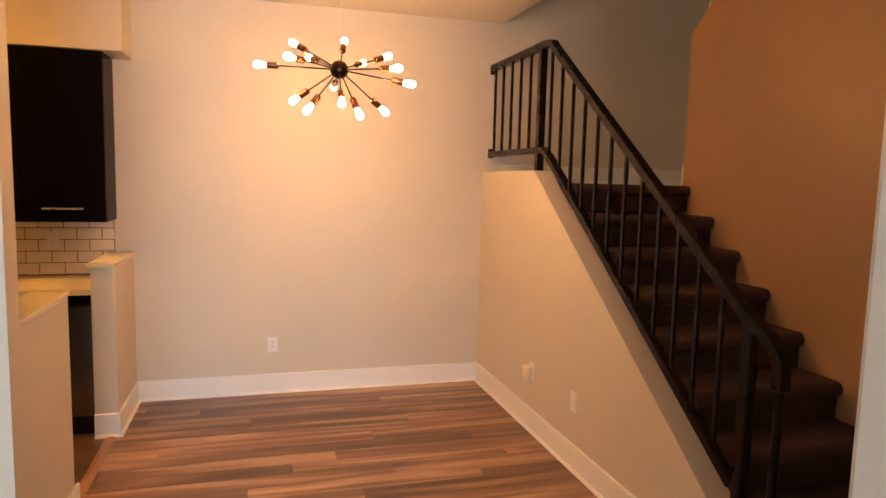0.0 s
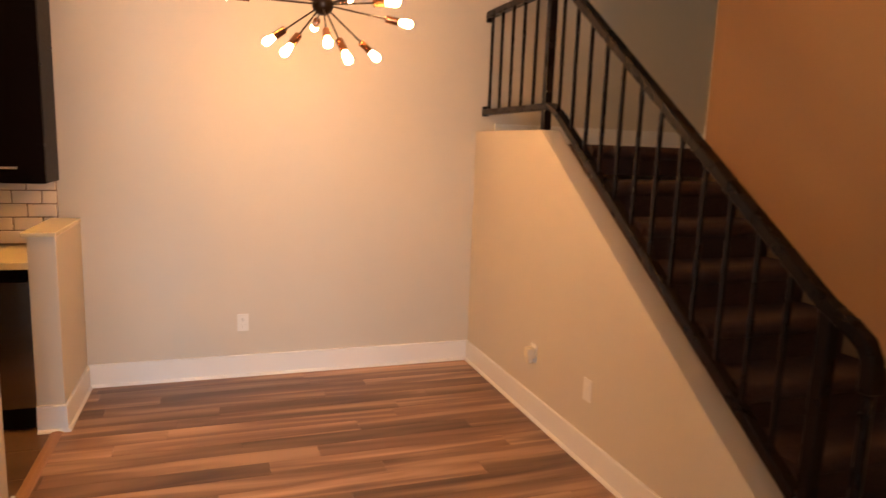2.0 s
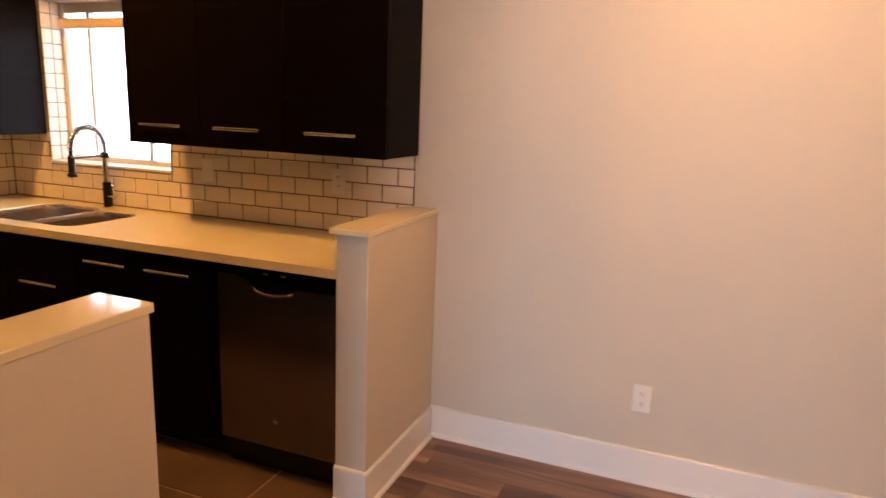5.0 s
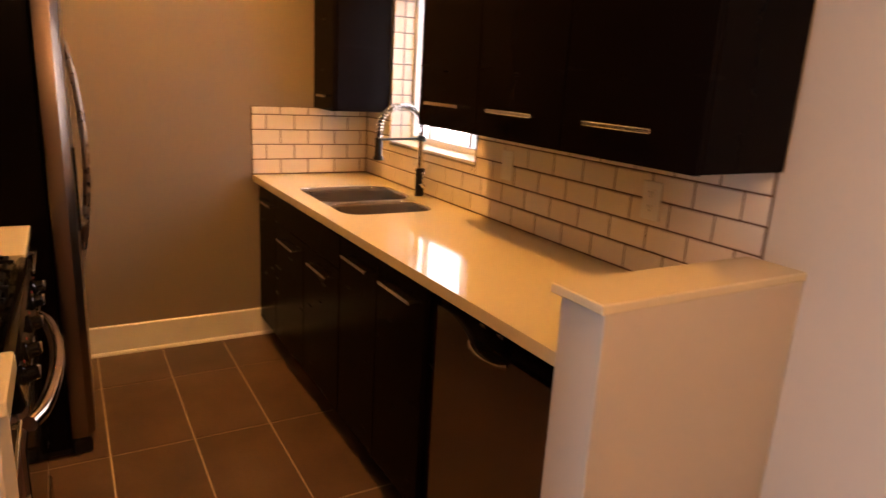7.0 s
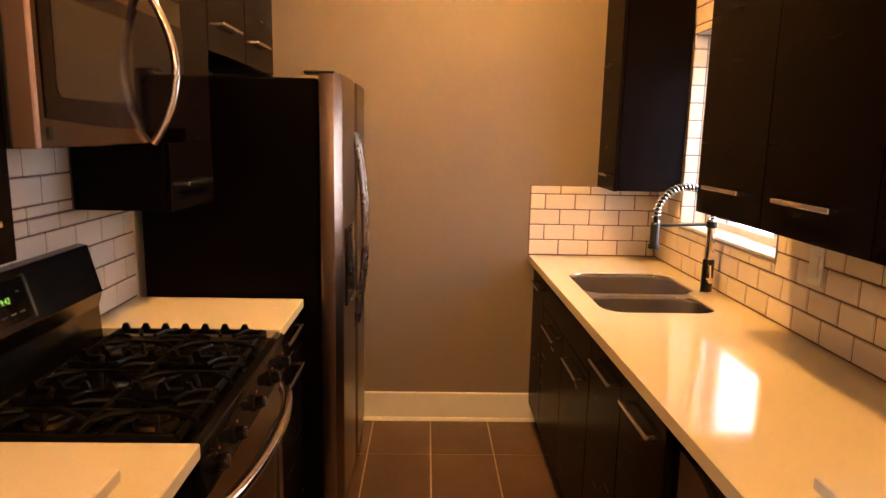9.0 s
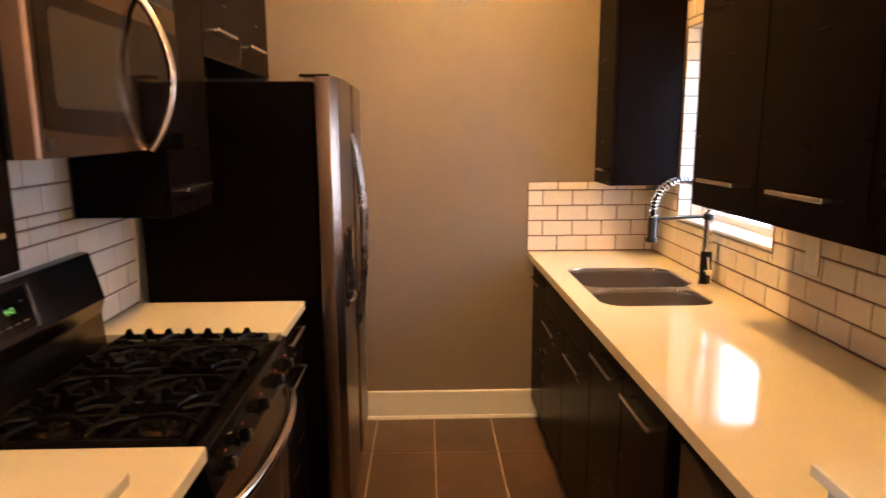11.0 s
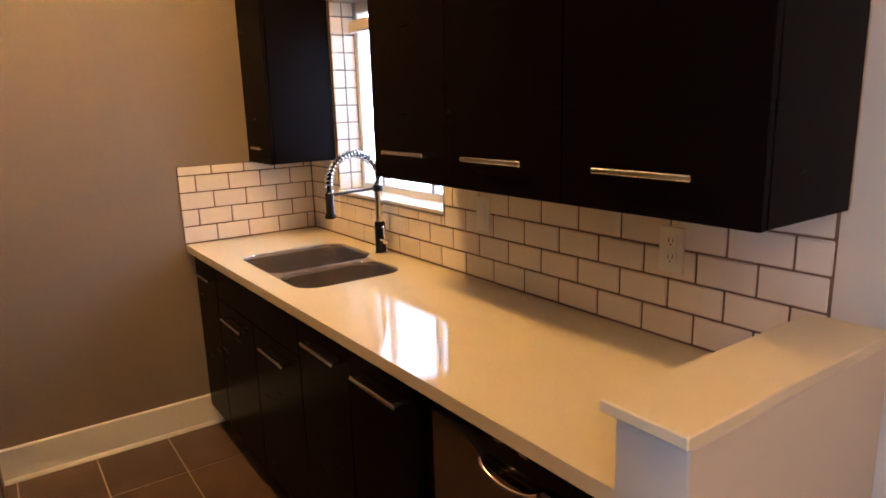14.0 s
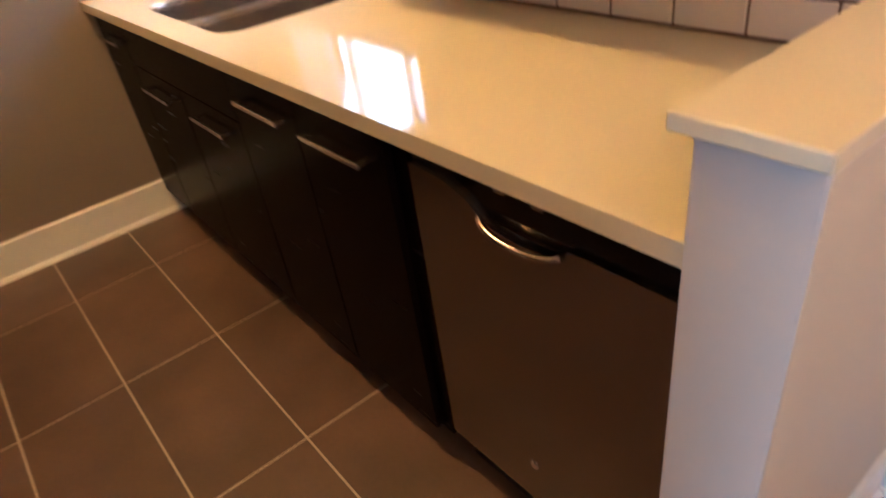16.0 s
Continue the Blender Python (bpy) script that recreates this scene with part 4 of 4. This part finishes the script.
for tip in ARMS:
    reach, d = Vector(tip).length, Vector(tip).normalized()
    s0, s1 = reach - 0.128, reach - 0.070
    arm = part("arm", rod(CH + d * 0.045, CH + d * s0, 0.0042, 8), BRONZE, chandelier, smooth=True)
    part("socket", lathe([(0.006, -0.004), (0.0175, 0.0), (0.0175, s1 - s0), (0.014, s1 - s0 + 0.004)], CH + d * s0, d, 14), COPPER, arm, "copper lamp socket", smooth=True)
    part("bulb", lathe([(0.011, 0.0), (0.013, 0.010), (0.016, 0.024), (0.0195, 0.040), (0.0185, 0.054), (0.011, 0.064), (0.003, 0.068)], CH + d * (s1 + 0.003), d, 14), BULB, arm, "lit warm bulb", smooth=True)
kl = thing("ceiling_light", (-2.32, 3.86, CEILING), "flush round ceiling light in the kitchen", "ceiling light")
part("base", lathe([(0.10, 0), (0.10, -0.022), (0.085, -0.03)], (-2.32, 3.86, CEILING), seg=28), BRONZE, kl, smooth=True)
part("diffuser", lathe([(0.076, -0.0305), (0.075, -0.036), (0.070, -0.038)], (-2.32, 3.86, CEILING), seg=28), DOME, kl, "lit frosted flat diffuser", smooth=True)

# ---- planks ----
WIDTH = 0.127
rng = random.Random(4)
JOINT = {0: 0.648, 4: 0.11, 5: 1.14, 6: -0.155, 7: -0.40, 9: 0.592, 10: 0.339, 12: 1.352}
row = 0
y1 = WALL - 0.004
while y1 > 1.2:
    y0 = y1 - WIDTH
    x = JOINT.get(row, rng.uniform(-0.7, 0.5)) - 2.5
    while x < STAIR:
        length = 1.25
        a, b = max(x, -0.703), min(x + length, STAIR - 0.001)
        if b - a > 0.02:
            part("plank", box(a + 0.0006, b - 0.0006, y0 + 0.0006, y1 - 0.0006, -0.0035, 0.0, 0.0006), PLANK, floor)
        x += length
    y1 = y0
    row += 1
while y1 > -1.2:
    y0 = y1 - WIDTH
    part("plank", box(-0.70, 3.84, y0 + 0.0006, y1 - 0.0006, -0.0035, 0.0, 0.0006), PLANK, floor)
    y1 = y0

# ---- floor tiles ----
GX, GY = 0.607, 0.3055
for i in range(-2, 6):
    for j in range(-6, 4):
        x0, y0 = -2.922 + GX * i, 3.9765 + GY * j
        a, b = max(x0 + 0.003, END + 0.002), min(x0 + GX - 0.003, -0.732)
        c, d = max(y0 + 0.003, STOVE_WALL + 0.002), min(y0 + GY - 0.003, 4.30)
        if b - a > 0.02 and d - c > 0.02:
            part("tile", box(a, b, c, d, -0.0025, 0.0, 0.0012), SLATE, tile_floor)

# ---- wall tiles ----
TW, TH, GAP = 0.1535, 0.0785, 0.0025
SHARED = {}


def wall_tile(parent, axis, u0, u1, z0, z1, face, out):
    """One glazed tile on a wall; axis is the wall's direction, face its front, out its outward sign."""
    w, h = u1 - u0 - 2 * GAP, z1 - z0 - 2 * GAP
    if w < 0.006 or h < 0.006:
        return
    key = (axis, round(w, 3), round(h, 3), out)
    if key not in SHARED:
        own = box(-w / 2, w / 2, -0.004, 0.004, -h / 2, h / 2, 0.0028) if axis == "x" else box(-0.004, 0.004, -w / 2, w / 2, -h / 2, h / 2, 0.0028)
        bmesh.ops.recalc_face_normals(own, faces=own.faces)
        me = bpy.data.meshes.new("tile")
        own.to_mesh(me)
        own.free()
        me.materials.append(SUBWAY)
        SHARED[key] = me
    ob = new("tile", SHARED[key])
    depth = face - out * 0.004
    uc, zc = (u0 + u1) / 2, (z0 + z1) / 2
    ob.location = (uc, depth, zc) if axis == "x" else (depth, uc, zc)
    ob.parent = parent


def tile_field(parent, axis, u0, u1, z0, z1, face, out, origin, cut=None):
    """Running bond over a rectangle; cut is a rectangle (u0, u1, z0, z1) left open."""
    r = 0
    z = COUNTER + 0.0045
    while z < z1:
        zt = min(z + TH, z1)
        u = origin - TW * 40 + (TW / 2 if r % 2 else 0)
        while u < u1:
            a, b = max(u, u0), min(u + TW, u1)
            lo, hi = max(z, z0), zt
            if b > a and hi > lo:
                pieces = [(a, b, lo, hi)]
                if cut and a < cut[1] and b > cut[0] and lo < cut[3] and hi > cut[2]:
                    pieces = []
                    if a < cut[0]:
                        pieces.append((a, cut[0], lo, hi))
                    if b > cut[1]:
                        pieces.append((cut[1], b, lo, hi))
                    if lo < cut[2]:
                        pieces.append((max(a, cut[0]), min(b, cut[1]), lo, cut[2]))
                    if hi > cut[3]:
                        pieces.append((max(a, cut[0]), min(b, cut[1]), cut[3], hi))
                for p in pieces:
                    wall_tile(parent, axis, p[0], p[1], p[2], p[3], face, out)
            u += TW
        z = zt
        r += 1


T0 = WALL - 0.006
bm = box(END + 0.001, -0.779, T0, WALL - 0.0005, COUNTER + 0.001, WIN[2])
box(END + 0.001, WIN[0], T0, WALL - 0.0005, WIN[2], 1.2745, bm=bm)
box(-3.011, WIN[0], T0, WALL - 0.0005, 1.2745, 2.356, bm=bm)
box(WIN[1], -0.779, T0, WALL - 0.0005, WIN[2], UP, bm=bm)
box(WIN[1], -2.077, T0, WALL - 0.0005, UP, 2.356, bm=bm)
box(WIN[0], WIN[1], T0, WALL - 0.0005, WIN[3], 2.356, bm=bm)
part("grout", bm, GROUT, wall_window, "dark grout bed")
tile_field(wall_window, "x", END + 0.008, -0.779, COUNTER + 0.002, UP - 0.001, WALL - 0.009, -1, -0.7815, (WIN[0], WIN[1], WIN[2], 9))
tile_field(wall_window, "x", -3.010, -2.078, UP, 2.355, WALL - 0.009, -1, -0.7815, (WIN[0], WIN[1], WIN[2], WIN[3]))
E_TOP = 1.2735
part("grout", box(END + 0.0005, END + 0.006, 4.161, WALL - 0.007, COUNTER + 0.001, E_TOP), GROUT, wall_end, "dark grout bed")
tile_field(wall_end, "y", 4.161, WALL - 0.009, COUNTER + 0.002, E_TOP, END + 0.009, 1, 4.161)
part("grout", box(-2.345, -0.83, STOVE_WALL + 0.0005, STOVE_WALL + 0.006, COUNTER + 0.001, 1.477), GROUT, wall_stove, "dark grout bed")
tile_field(wall_stove, "x", -2.345, -0.83, COUNTER + 0.002, 1.275, STOVE_WALL + 0.009, 1, -2.345)
tile_field(wall_stove, "x", -1.957, -1.214, 1.2762, 1.4765, STOVE_WALL + 0.009, 1, -2.345)
# window reveal, tiled
part("grout", box(WIN[0] + 0.0005, WIN[0] + 0.004, WALL - 0.004, fy0 - 0.001, WIN[2] + 0.007, WIN[3] - 0.001), DAYLIT_GROUT, wall_window, "grout bed in the window reveal, lightened for daylight")
z = WIN[2] + 0.007
while z < WIN[3] - 0.01:
    zt = min(z + TH, WIN[3])
    wall_tile(wall_window, "y", WALL - 0.008, WALL + 0.055, z, zt, WIN[0] + 0.007, 1)
    wall_tile(wall_window, "y", WALL + 0.055, fy0 - 0.001, z, zt, WIN[0] + 0.007, 1)
    z = zt
